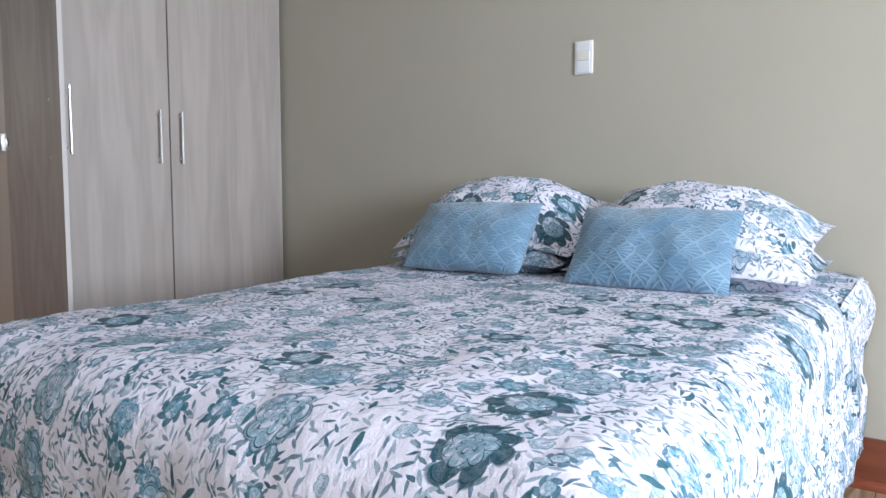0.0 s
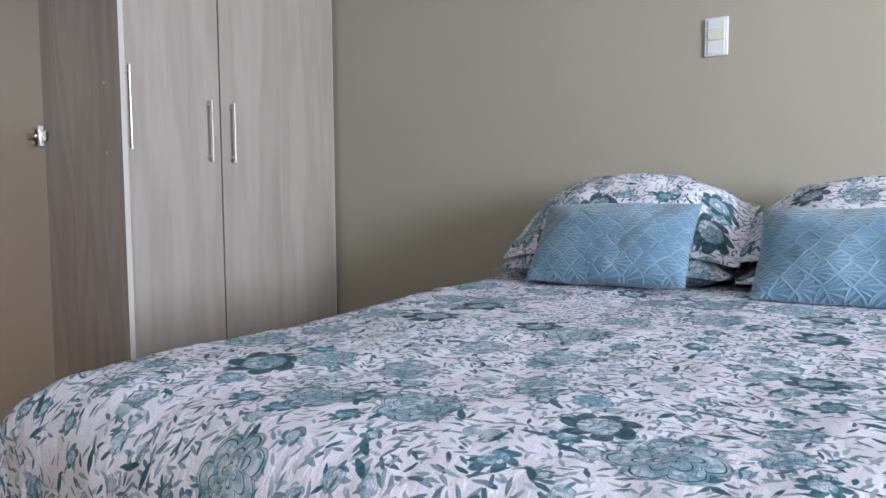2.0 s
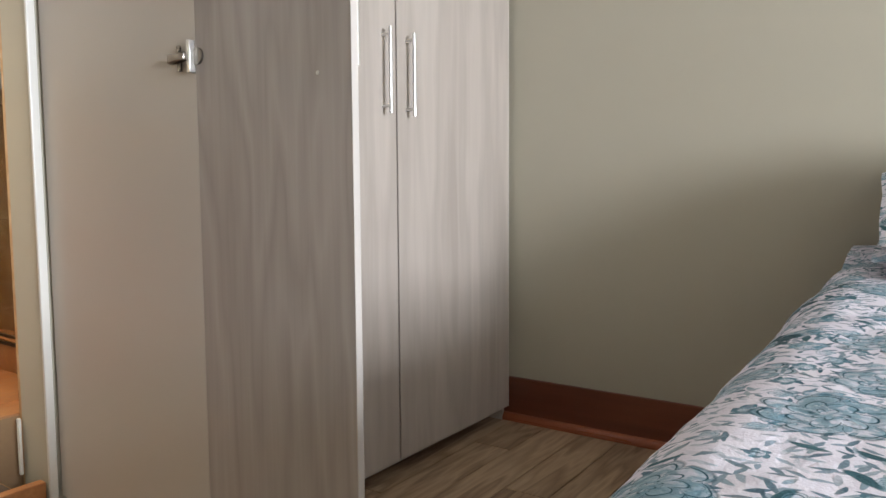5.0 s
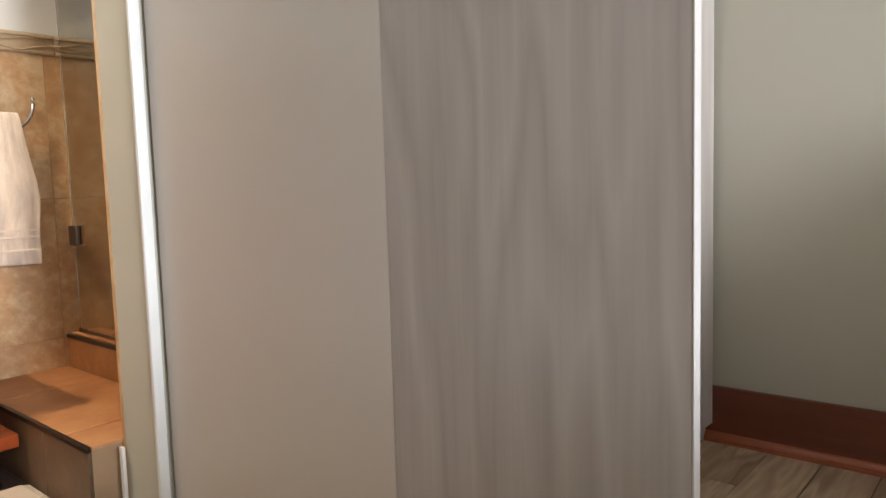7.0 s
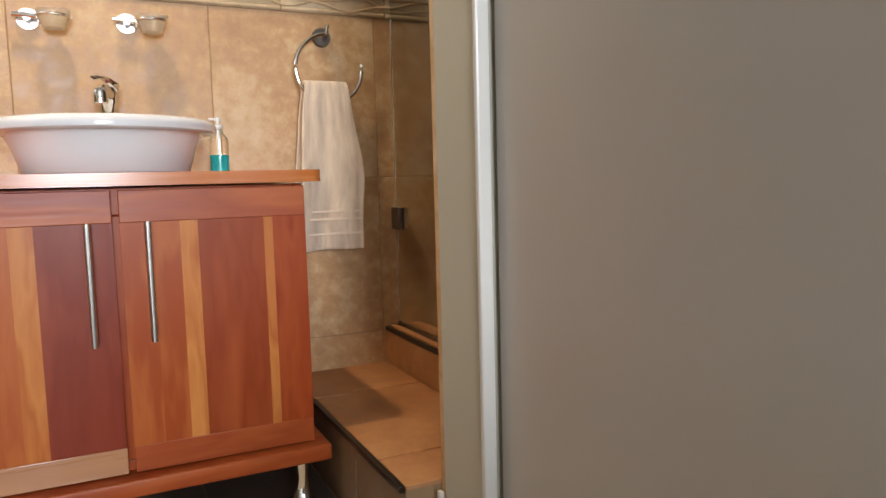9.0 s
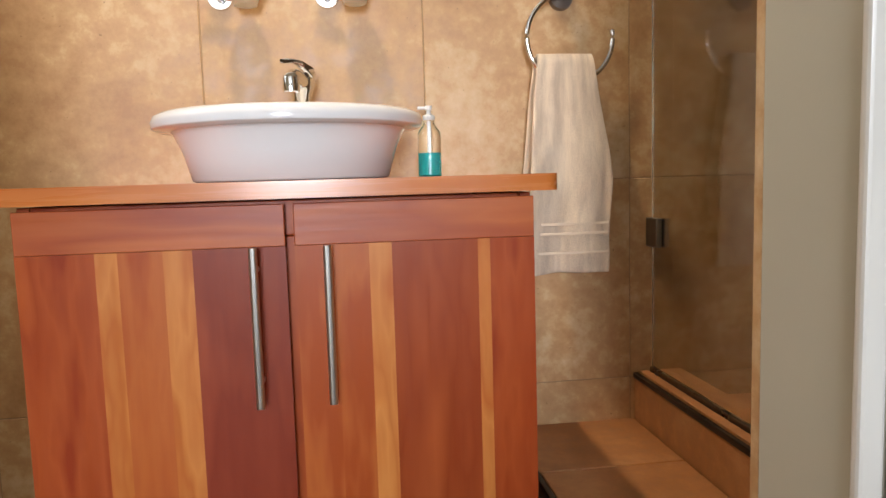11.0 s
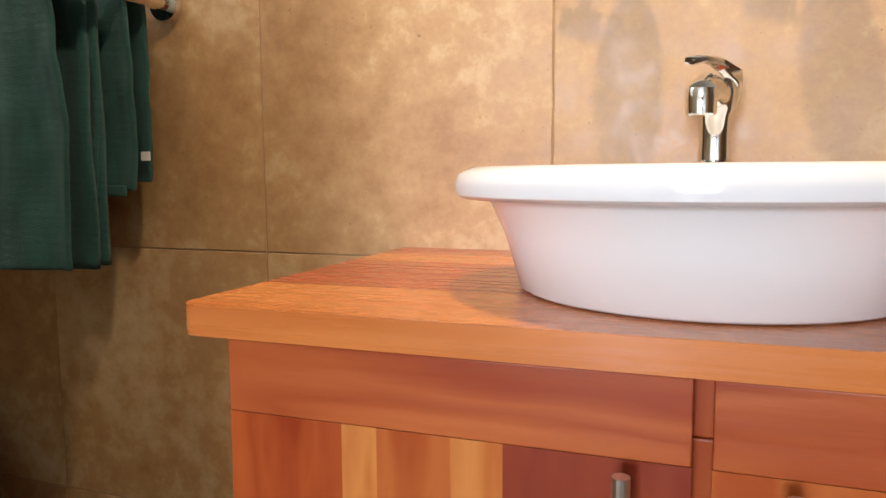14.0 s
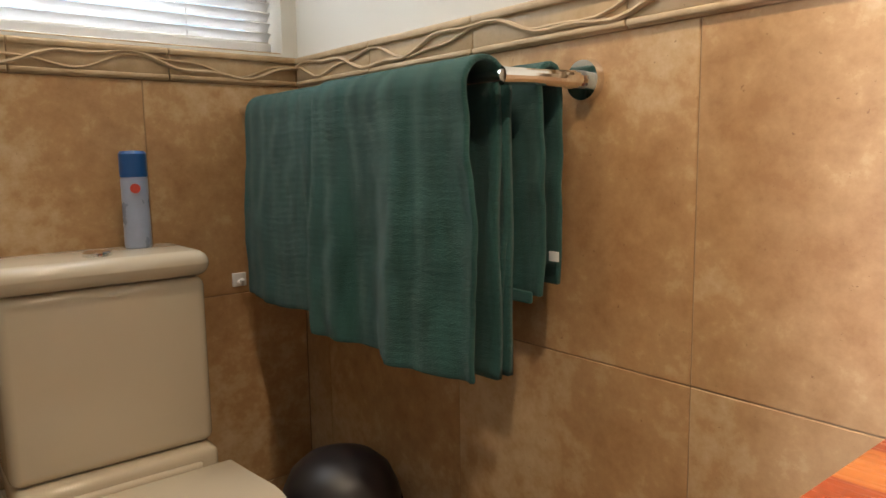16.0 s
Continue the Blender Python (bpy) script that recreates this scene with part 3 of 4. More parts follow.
# ---------------------------------------------------------------- bed
BX0, BX1, BY0, BY1, BT = 0.75, 2.87, 0.535, 2.295, 0.730
bed = thing("bed", ((BX0 + BX1) / 2, (BY0 + BY1) / 2, 0), "double bed base and mattress in pale blue cover", "bed")
HXB, HYB = (BX1 - BX0) / 2, (BY1 - BY0) / 2
part("bed_base", box((-HXB + 0.05, -HYB + 0.05, FZ + 0.055), (HXB, HYB - 0.05, 0.36), 0.03, 3), BASEBLUE, bed)
part("mattress", box((-HXB + 0.04, -HYB + 0.04, 0.365), (HXB, HYB - 0.04, BT - 0.04), 0.05, 4), BASEBLUE, bed)
for sx in (-1, 1):
    for sy in (-1, 1):
        part("leg", cyl((sx * (HXB - 0.15), sy * (HYB - 0.15), FZ), (sx * (HXB - 0.15), sy * (HYB - 0.15), FZ + 0.056), 0.03), BIN, bed)


def fold(u, half, r):
    """Arc length from the middle to (outward, down), over a rounded edge."""
    a, s = abs(u), 1 if u >= 0 else -1
    flat = half - r
    if a <= flat:
        return u, 0.0
    arc = r * math.pi / 2
    if a <= flat + arc:
        t = (a - flat) / r
        return s * (flat + r * math.sin(t)), r * (1 - math.cos(t))
    return s * half, r + (a - flat - arc)


def quilt_place(i, j):
    r, drop = 0.10, 0.53
    lu = HXB - 0.0 + drop
    lv = HYB + drop
    u = -lu + i * (2 * lu - drop - 0.02)
    v = -lv + j * 2 * lv
    x, du = fold(u, HXB, r)
    y, dv = fold(v, HYB, r)
    d = max(du, dv)
    k = min(1.0, d / 0.3)
    wave = noise.noise(Vector((u * 3.2, v * 3.2, 5.0)))
    fine = noise.noise(Vector((u * 13, v * 13, 1.0)))
    crinkle = noise.noise(Vector((u * 34, v * 34, 9.0)))
    z = BT - d + 0.012 * wave * (1 - 0.5 * k) + 0.0045 * fine + 0.0022 * crinkle
    flare = k * (0.03 + 0.030 * noise.noise(Vector((u * 5 + 3, v * 5, 2.0))) + 0.012 * fine)
    if du > 0.02:
        x += math.copysign(flare, x)
    if dv > 0.02:
        y += math.copysign(flare, y)
    if x > -HXB + 0.3:
        z += 0.010 * math.sin(min(1, max(0, (x - 0.2) / 0.8)) * math.pi)
    z += 0.014 * x / HXB
    return (x, y, max(z, 0.12))


def quilt_uv(i, j):
    return (i * (2 * HXB + 0.53), j * (2 * HYB + 1.06))


quilt = part("quilt", sheet(170, 190, quilt_place, quilt_uv), FLORAL)
quilt.location = ((BX0 + BX1) / 2, (BY0 + BY1) / 2, 0)
sol = quilt.modifiers.new("thick", "SOLIDIFY")
sol.thickness, sol.offset = 0.012, 1
edge = [quilt_place(1 - k / 130, 0.0) for k in range(131)] + [quilt_place(0.0, k / 150) for k in range(1, 151)] + [quilt_place(k / 130, 1.0) for k in range(1, 131)]
part("hem", tube(edge, 0.008, 6), plain("white_cotton_piping", (0.74, 0.72, 0.79), 0.85, 0, 0.08, 40), quilt, "rolled white cotton hem")
tagged(quilt, "white quilted bedspread printed with teal roses and leaves", "bedspread")


def pillow_mesh(w, h, t, flange, seed, mtl, name, rnd=0.0, droop=0.0):
    """A stuffed case: w wide, h high, t thick, with a flat hem of that flange."""
    bm = bmesh.new()
    lay = bm.loops.layers.uv.verify()
    nu, nv = 48, 34

    def puff(i, j):
        a, b = abs(2 * i - 1), abs(2 * j - 1)
        fx = min(1.0, (1 - a) * w / 2 / max(flange, 1e-3)) if flange else 1
        fa, fb = (2 * i - 1) * w / (w - 2 * flange), (2 * j - 1) * h / (h - 2 * flange)
        fa, fb = min(1, abs(fa)), min(1, abs(fb))
        return ((1 - fa ** 2.6) * (1 - fb ** 2.4)) ** 0.55

    grid = {}
    for side in (1, -1):
        for i in range(nu + 1):
            for j in range(nv + 1):
                u, v = i / nu, j / nv
                a, b = 2 * u - 1, 2 * v - 1
                edge = i in (0, nu) or j in (0, nv)
                if edge and side == -1:
                    continue
                pinch = 1 - 0.055 * (1 - abs(a)) ** 0.8 * abs(b) ** 3
                pin2 = 1 - 0.055 * (1 - abs(b)) ** 0.8 * abs(a) ** 3
                x, y = a * w / 2 * pin2 * math.sqrt(1 - rnd * b * b), b * h / 2 * pinch * math.sqrt(1 - rnd * a * a)
                wr = noise.noise(Vector((x * 9 + seed, y * 9, side * 2.0))) * 0.010 + noise.noise(Vector((x * 26 + seed, y * 26, side))) * 0.003
                z = side * (puff(u, v) * t / 2 + 0.003) + wr * (0.4 + puff(u, v)) - droop * (a * a * 0.5 + max(0, b) ** 2 * 0.6)
                grid[side, i, j] = bm.verts.new((x, y, z))
    for side in (1, -1):
        for i in range(nu):
            for j in range(nv):
                q = [(i, j), (i + 1, j), (i + 1, j + 1), (i, j + 1)]
                vs = [grid.get((side, *p)) or grid[1, p[0], p[1]] for p in q]
                f = bm.faces.new(vs if side == 1 else vs[::-1])
                for lp in f.loops:
                    lp[lay].uv = (lp.vert.co.x + seed, lp.vert.co.y + seed * 0.7)
    return part(name, bm, mtl)


def lay_pillow(ob, centre, lean, turn, roll=0.0):
    """The wide way along y, leaning back towards the wall."""
    m = Matrix.Translation(centre) @ Matrix.Rotation(radians(turn), 4, "Z") @ Matrix.Rotation(radians(-lean), 4, "Y") @ Matrix.Rotation(radians(roll), 4, "X")
    m = m @ Matrix(((0, 1, 0, 0), (-1, 0, 0, 0), (0, 0, 1, 0), (0, 0, 0, 1)))
    ob.matrix_world = m


for c, lean, turn, seed, g in (((2.580, 1.782, 0.992), 27, 3, 1.3, 0), ((2.605, 1.010, 0.965), 24, -6, 4.9, 4)):
    p = pillow_mesh(0.83, 0.56, 0.22, 0.05, seed, FLORAL, "pillow", 0.10, 0.11)
    lay_pillow(p, c, lean, turn, g)
    tagged(p, "plump pillow in a teal floral case with a flat hem", "pillow", "pillows on the bed")
for c, lean, turn, seed in (((2.565, 1.79, 0.835), 7, 0, 8.3), ((2.565, 0.985, 0.828), 6, 0, 13.7)):
    p = pillow_mesh(0.82, 0.54, 0.20, 0.03, seed, FLORAL, "pillow", 0.10, 0.03)
    lay_pillow(p, c, lean, turn)
    tagged(p, "flat pillow lying under another in teal floral cotton", "pillow", "pillows on the bed")
# the upper end of the spread, turned back over the lower pillows
def turnback(i, j):
    w = 0.40
    x = HX - 0.035 - w * i
    v = -0.865 + j * (1.73 + 0.40)
    y0 = 1.415 - v
    if v > 0.865 + 0.04:
        d = v - 0.905
        y, z = BY0 + 0.006 - 0.035 * min(1.0, d / 0.1) - 0.018 * math.sin(d * 14 + 3 * i), 0.775 - d * 0.96
    else:
        y, z = y0 - 0.02, 0.795 + 0.035 * math.cos(v * 3.6) * (0.5 + 0.5 * i) - 0.045 * max(0.0, (v - 0.6) / 0.3) ** 2 * 0.6
    z += 0.008 * noise.noise(Vector((x * 11, v * 9, 2.0))) - 0.055 * i ** 3
    return (x + 0.006 * noise.noise(Vector((v * 8, i, 4.0))), y, z)


tb = part("turned_back_coverlet", sheet(30, 110, turnback, lambda i, j: (4.1 + i * 0.40, j * 2.13)), FLORAL)
tbs = tb.modifiers.new("thick", "SOLIDIFY")
tbs.thickness, tbs.offset = 0.014, 1
tagged(tb, "teal floral coverlet end draped under the pillows", "coverlet")

for c, lean, turn, seed, roll in (((2.315, 1.749, 0.893), 53, 0, 2.2, -1), ((2.31, 1.053, 0.878), 53, 1, 6.1, 1)):
    p = pillow_mesh(0.53, 0.31, 0.15, 0.0, seed, VELVET, "cushion", 0.03)
    lay_pillow(p, c, lean, turn, roll)
    tagged(p, "small blue velvet cushion embossed with fans", "cushion", "cushions on the bed")

# ---------------------------------------------------------------- bathroom shell
TW = 0.448
back = wall("wall_bathroom_back", (LX - 0.15, BY + 0.004, -0.1), (HX, BY + 0.15, 2.62), WHITE, "sand stone tiles to shoulder height, white paint above")
bl = box((LX - 0.15, WY + 0.12, -0.1), (LX - 0.004, BY + 0.004, 1.385))
box((LX - 0.15, WY + 0.12, 2.2), (LX - 0.004, BY + 0.004, 2.62), bm=bl)
box((LX - 0.15, WY + 0.12, 1.385), (LX - 0.004, 3.0 + 1.15, 2.2), bm=bl)
box((LX - 0.15, 5.055, 1.385), (LX - 0.004, BY + 0.004, 2.2), bm=bl)
left = tagged(part("wall_bathroom_window", bl, WHITE, None, "", False), "tiled bathroom wall under a blind-covered window", "wall", "", "structure")
part("grout_bed", box((LX - 0.003, BY - 0.0015, 0.0), (2.5, BY + 0.0035, 1.378)), GROUT, back)
part("grout_bed", box((LX - 0.0035, WY + 0.13, 0.0), (LX + 0.0005, BY - 0.001, 1.378)), GROUT, left)
wall("wall_shower_end", (2.5, WY + 0.12, -0.1), (2.62, BY, 2.62), TILE, "tiled end wall of the shower")
wall("wall_shower_side", (1.360, WY + 0.121, -0.1), (2.5, WY + 0.135, 2.62), TILE, "tiled shower wall")

# ---------------------------------------------------------------- raised step, kerb and shower
step = tagged(part("shower_step", box((1.292, WY + 0.14, 0.0), (1.580, BY - 0.002, PZ - 0.008)), GROUT, None, "", False), "raised terracotta tiled step with dark edge", "step", "", "structure")
part("riser_tile", box((1.284, WY + 0.14, BZ), (1.2915, 4.50, PZ - 0.012), 0.001), RISER_SHADE, step)
part("riser_tile", box((1.284, 4.503, BZ), (1.2915, BY - 0.004, PZ - 0.012), 0.001), RISER_SHADE, step)
part("edge_trim", box((1.280, WY + 0.14, PZ - 0.011), (1.292, BY - 0.004, PZ + 0.001), 0.002), TRIMDARK, step, "dark metal edge strip")
for a, b in ((WY + 0.14, 4.388), (4.392, 4.832), (4.836, BY - 0.004)):
    part("floor_tile", box((1.2935, a, PZ - 0.009), (1.579, b, PZ), 0.0015), FTILE, step)
kerb = tagged(part("shower_kerb", box((1.582, WY + 0.14, 0.0), (1.702, BY - 0.002, 0.425), 0.004), FTILE, None, "", True), "tiled shower kerb with metal strips on top", "kerb", "", "structure")
part("edge_trim", box((1.579, WY + 0.14, 0.416), (1.591, BY - 0.004, 0.428), 0.002), TRIMDARK, kerb)
part("kerb_tile", box((1.593, WY + 0.14, 0.4255), (1.615, BY - 0.004, 0.431), 0.001), FTILE, kerb)
part("floor_channel", box((1.619, WY + 0.14, 0.4255), (1.635, BY - 0.004, 0.440), 0.002), DARKMETAL, kerb, "dark glass channel")
part("kerb_tile", box((1.639, WY + 0.14, 0.4255), (1.698, BY - 0.004, 0.431), 0.001), FTILE, kerb)
tagged(part("floor_shower", box((1.702, WY + 0.14, 0.0), (2.5, BY - 0.002, 0.36)), FTILE, None, "", False), "terracotta tiled shower floor", "floor", "", "structure")
scr = thing("shower_screen", (1.627, 4.6, 0.441), "clear frameless shower glass with metal clips, tinted for the dim shower", "shower screen")
part("pane", box((-0.004, -0.30, 0.0), (0.004, BY - 4.6 - 0.006, 1.75)), SHGLASS, scr).visible_shadow = False
for z in (0.305, 1.45):
    cl = part("clip", box((-0.018, BY - 4.6 - 0.060, z - 0.032), (-0.0045, BY - 4.6 - 0.004, z + 0.032), 0.003), DARKMETAL, scr, "square metal glass clip")
    part("clip_back", box((0.0045, BY - 4.6 - 0.060, z - 0.032), (0.018, BY - 4.6 - 0.004, z + 0.032), 0.003), CHROME, cl)

# ---------------------------------------------------------------- vanity
VX0, VX1, VY = 0.490, 1.236, 4.635
van = thing("vanity_cabinet", ((VX0 + VX1) / 2, 4.86, BZ), "red cherry wood vanity cabinet with two doors on metal legs", "cabinet")
VA = ((VX0 + VX1) / 2, 4.86, BZ)


def vbox(lo, hi, bevel=0.002, seg=2):
    return box(*rel(VA, lo, hi), bevel, seg)


part("side", vbox((VX0, VY + 0.022, 0.29), (VX0 + 0.018, BY - 0.004, 0.853)), RED, van)
part("side", vbox((VX1 - 0.018, VY + 0.022, 0.29), (VX1, BY - 0.004, 0.853)), RED, van)
part("bottom", vbox((VX0 + 0.019, VY + 0.022, 0.29), (VX1 - 0.019, BY - 0.02, 0.31)), RED, van)
part("back", vbox((VX0 + 0.019, BY - 0.019, 0.29), (VX1 - 0.019, BY - 0.005, 0.853)), RED, van)
part("top_rail", vbox((VX0 + 0.019, VY + 0.022, 0.80), (VX1 - 0.019, VY + 0.04, 0.853)), RED, van)
part("centre_post", vbox((0.855, VY + 0.0235, 0.311), (0.888, VY + 0.04, 0.799)), RED, van)
part("plinth_board", vbox((VX0 - 0.028, VY - 0.030, 0.252), (VX1 + 0.030, BY - 0.004, 0.288), 0.006, 3), REDX, van, "red cherry base board")
for lx in (VX0 + 0.05, VX1 - 0.025):
    for ly in (VY + 0.03, BY - 0.07):
        c = (lx - VA[0], ly - VA[1], 0)
        lg = part("leg", lathe([(0.024, 0.001), (0.027, 0.006), (0.022, 0.012), (0.016, 0.06), (0.024, 0.1065)], 24, at=c), CHROME, van, "tapered chrome leg")

DOORS = (
    (VX0 + 0.001, 0.863, ((VX0 + 0.001, 0.597, RED), (0.597, 0.628, HONEY), (0.628, 0.690, ORANGE), (0.690, 0.731, HONEY), (0.731, 0.863, PLUM)), 0.820),
    (0.876, VX1, ((0.876, 0.934, ORANGE), (0.934, 0.984, ORANGE), (0.984, 1.018, HONEY), (1.018, 1.148, REDMID), (1.148, 1.167, HONEY), (1.167, VX1, RED)), 0.924),
)
for x0, x1, boards, hx in DOORS:
    d = part("door", vbox((x0 + 0.002, VY + 0.006, 0.294), (x1 - 0.002, VY + 0.0215, 0.846)), RED, van, "closed cherry wood door of mixed boards")
    part("rail", vbox((x0, VY, 0.786), (x1, VY + 0.0058, 0.848), 0.0015), REDX, d)
    part("rail", vbox((x0, VY, 0.292), (x1, VY + 0.0058, 0.344), 0.0015), REDX if x0 > 0.8 else wood("pale_cherry_rail", (0.36, 0.15, 0.06), (0.58, 0.30, 0.14), "x", 9, 5, 0.3, 0.2, 0.5), d)
    for a, b, mt in boards:
        part("board", vbox((a, VY + 0.0006, 0.3442), (b, VY + 0.0058, 0.7858), 0.0), mt, d)
    h = part("handle", cyl((hx - VA[0], VY - 0.034 - VA[1], 0.556 - BZ), (hx - VA[0], VY - 0.034 - VA[1], 0.788 - BZ), 0.0062, seg=16), STEEL, d, "brushed steel bar handle")
    for z in (0.59, 0.754):
        part("post", cyl((hx - VA[0], VY - 0.034 - VA[1], z - BZ), (hx - VA[0], VY + 0.001 - VA[1], z - BZ), 0.0048, seg=12), STEEL, h)

CX0, CX1, CY = 0.462, 1.270, 4.606
top = thing("vanity_worktop", ((CX0 + CX1) / 2, 4.85, 0.856), "varnished orange wood worktop of glued boards", "worktop")
TA = ((CX0 + CX1) / 2, 4.85, 0.856)
ys = (CY, 4.735, 4.835, 4.925, 5.01, BY - 0.004)
for k, mt in enumerate((TOPA, TOPB, TOPB, TOPA, TOPB)):
    bm = box(*rel(TA, (CX0, ys[k], 0.856), (CX1, ys[k + 1], CT)))
    if k == 0:
        es = [e for e in bm.edges if abs(e.verts[0].co.x - e.verts[1].co.x) < 1e-4 and abs(e.verts[0].co.y - e.verts[1].co.y) < 1e-4 and e.verts[0].co.y + TA[1] < CY + 0.01]
        bmesh.ops.bevel(bm, geom=es, offset=0.022, segments=5, affect="EDGES", profile=0.5)
        es = [e for e in bm.edges if e.verts[0].co.z > 0.027 and e.verts[1].co.z > 0.027 and not (e.verts[0].co.y + TA[1] > ys[1] - 0.003 and e.verts[1].co.y + TA[1] > ys[1] - 0.003)]
        bmesh.ops.bevel(bm, geom=es, offset=0.010, segments=4, affect="EDGES", profile=0.5)
    part("board", bm, mt, top)


# basin
bc = (0.867, 4.810)
basin = thing("basin", (bc[0], bc[1], CT), "white oval porcelain vessel basin with a wide rim", "basin")
part("bowl", lathe([(0.166, 0.001), (0.172, 0.004), (0.186, 0.050), (0.200, 0.078), (0.203, 0.082), (0.228, 0.083), (0.233, 0.086), (0.2345, 0.095), (0.231, 0.104), (0.220, 0.1095), (0.203, 0.107), (0.197, 0.100), (0.188, 0.085), (0.165, 0.045), (0.10, 0.022), (0.02, 0.017)], 72, 0.94, 0.93), PORC, basin)
part("waste", lathe([(0.022, 0.0175), (0.022, 0.020), (0.014, 0.021), (0.002, 0.0205)], 24), CHROME, basin, "chrome waste")

# mixer tap at the back of the rim
tap = thing("mixer_tap", (0.876, 4.998, CT + 0.1065), "chrome basin mixer with an arched lever on top", "tap")
part("base", lathe([(0.026, 0.0), (0.028, 0.003), (0.026, 0.008), (0.018, 0.011)], 28), CHROME, tap, "round chrome base plate")
part("body", lathe([(0.0175, 0.010), (0.0165, 0.030), (0.0175, 0.058), (0.022, 0.066), (0.0235, 0.088), (0.020, 0.098), (0.004, 0.102)], 28), CHROME, tap)
part("spout", tube([(0.002, 0.004, 0.078), (-0.004, -0.016, 0.083), (-0.010, -0.040, 0.084), (-0.014, -0.056, 0.078)], [0.019, 0.0185, 0.0175, 0.0155], 20), CHROME, tap)
part("aerator", lathe([(0.0135, 0.0), (0.0155, 0.002), (0.016, 0.022), (0.0150, 0.028)], 24, at=(-0.015, -0.058, 0.056)), CHROME, tap)
lev = bmesh.new()
arch = [(0.020, 0.008, 0.072, 0.010), (0.022, 0.000, 0.092, 0.011), (0.014, -0.012, 0.106, 0.012), (-0.002, -0.030, 0.115, 0.011), (-0.016, -0.048, 0.116, 0.009), (-0.028, -0.062, 0.112, 0.006)]
rings = []
for k, (ax, ay, az, aw) in enumerate(arch):
    u = Vector((0.8, 0.6, 0.0)) if k > 1 else Vector((0.2, 0.98, 0.0))
    up = Vector((0.0, 0.0, 0.004)) if k > 2 else Vector((0.0035, 0.0, 0.002))
    c = Vector((ax, ay, az))
    rings.append([lev.verts.new(c + u * aw + up), lev.verts.new(c - u * aw + up), lev.verts.new(c - u * aw - up), lev.verts.new(c + u * aw - up)])
for ra, rb in zip(rings, rings[1:]):
    for k in range(4):
        lev.faces.new((ra[k], ra[(k + 1) % 4], rb[(k + 1) % 4], rb[k]))
lev.faces.new(rings[0][::-1])
lev.faces.new(rings[-1])
bmesh.ops.bevel(lev, geom=list(lev.edges), offset=0.0016, segments=2, affect="EDGES", profile=0.5)
part("lever", lev, CHROME, tap, "flat arched chrome lever")

# soap bottle
sb = thing("soap_bottle", (1.122, 5.005, CT), "clear pump bottle part filled with turquoise soap", "soap bottle")
body = lathe([(0.024, 0.0), (0.027, 0.003), (0.027, 0.085), (0.025, 0.098), (0.013, 0.112), (0.012, 0.122)], 28)
part("bottle", body, GLASS, sb).visible_shadow = False
part("liquid", lathe([(0.020, 0.003), (0.0245, 0.005), (0.0245, 0.052), (0.002, 0.052)], 24), LIQUID, sb, "turquoise liquid soap")
pump = part("pump", lathe([(0.013, 0.122), (0.014, 0.124), (0.014, 0.132), (0.006, 0.135), (0.004, 0.143), (0.008, 0.144), (0.008, 0.153)], 20), SWITCH, sb, "white pump")
part("nozzle", box((-0.026, -0.004, 0.145), (0.006, 0.004, 0.152), 0.002), SWITCH, pump)
sb.scale = (0.86, 0.86, 0.92)
part("dip_tube", cyl((0.0, 0.0, 0.054), (0.0, 0.0, 0.12), 0.003), SWITCH, sb)


def ring_points(c, r, a0, a1, n, plane="xy", ry=None):
    out = []
    for k in range(n + 1):
        a = radians(a0 + (a1 - a0) * k / n)
        if plane == "xy":
            out.append((c[0] + r * math.cos(a), c[1] + (ry or r) * math.sin(a), c[2]))
        else:
            out.append((c[0] + r * math.cos(a), c[1], c[2] + (ry or r) * math.sin(a)))
    return out


# two wall holders above the basin
hold = thing("wall_holder", (0.721, BY, 1.248), "chrome wall holder with a frosted dish", "holder", "holders above the basin")
part("rosette", cyl((0, -0.001, 0), (0, -0.012, 0), 0.026, 0.024, 28), CHROME, hold)
part("arm", cyl((0, -0.012, 0), (0, -0.036, 0), 0.009, 0.008), CHROME, hold)
part("lug", cyl((-0.030, -0.030, 0.006), (0.02, -0.034, 0.003), 0.006), CHROME, hold)
part("ring", tube(ring_points((0.055, -0.060, 0.0), 0.034, 0, 350, 40), 0.004, 8), CHROME, hold)
dishm, dnt, db = mat("frosted_amber_glass", 0.35)
db.inputs["Base Color"].default_value = (0.93, 0.86, 0.74, 1)
db.inputs["Transmission Weight"].default_value = 0.85
part("dish", lathe([(0.016, -0.030), (0.022, -0.028), (0.030, -0.004), (0.037, 0.012), (0.035, 0.012), (0.027, -0.004), (0.018, -0.025), (0.002, -0.026)], 32, at=(0.055, -0.060, 0)), dishm, hold, "frosted glass dish")
copy_thing(hold, Matrix.Translation((0.931, BY, 1.252)))

# towel ring with a cream towel
RX, RZ = 1.427, 1.160
tr = thing("towel_ring", (1.420, BY, 1.250), "chrome open towel ring on a round mount", "towel ring")
part("rosette", cyl((0, -0.001, 0), (0, -0.014, 0), 0.027, 0.024, 28), DARKMETAL, tr)
part("arm", cyl((0, -0.014, 0), (0, -0.040, 0), 0.010, 0.009), CHROME, tr)
part("lug", cyl((0.004, -0.036, 0.0), (0.010, -0.036, 0.028), 0.005), CHROME, tr)
part("ring", tube(ring_points((RX - 1.420, -0.045, RZ - 1.250), 0.092, 95, 370, 48, "xz"), 0.0055, 10), CHROME, tr)


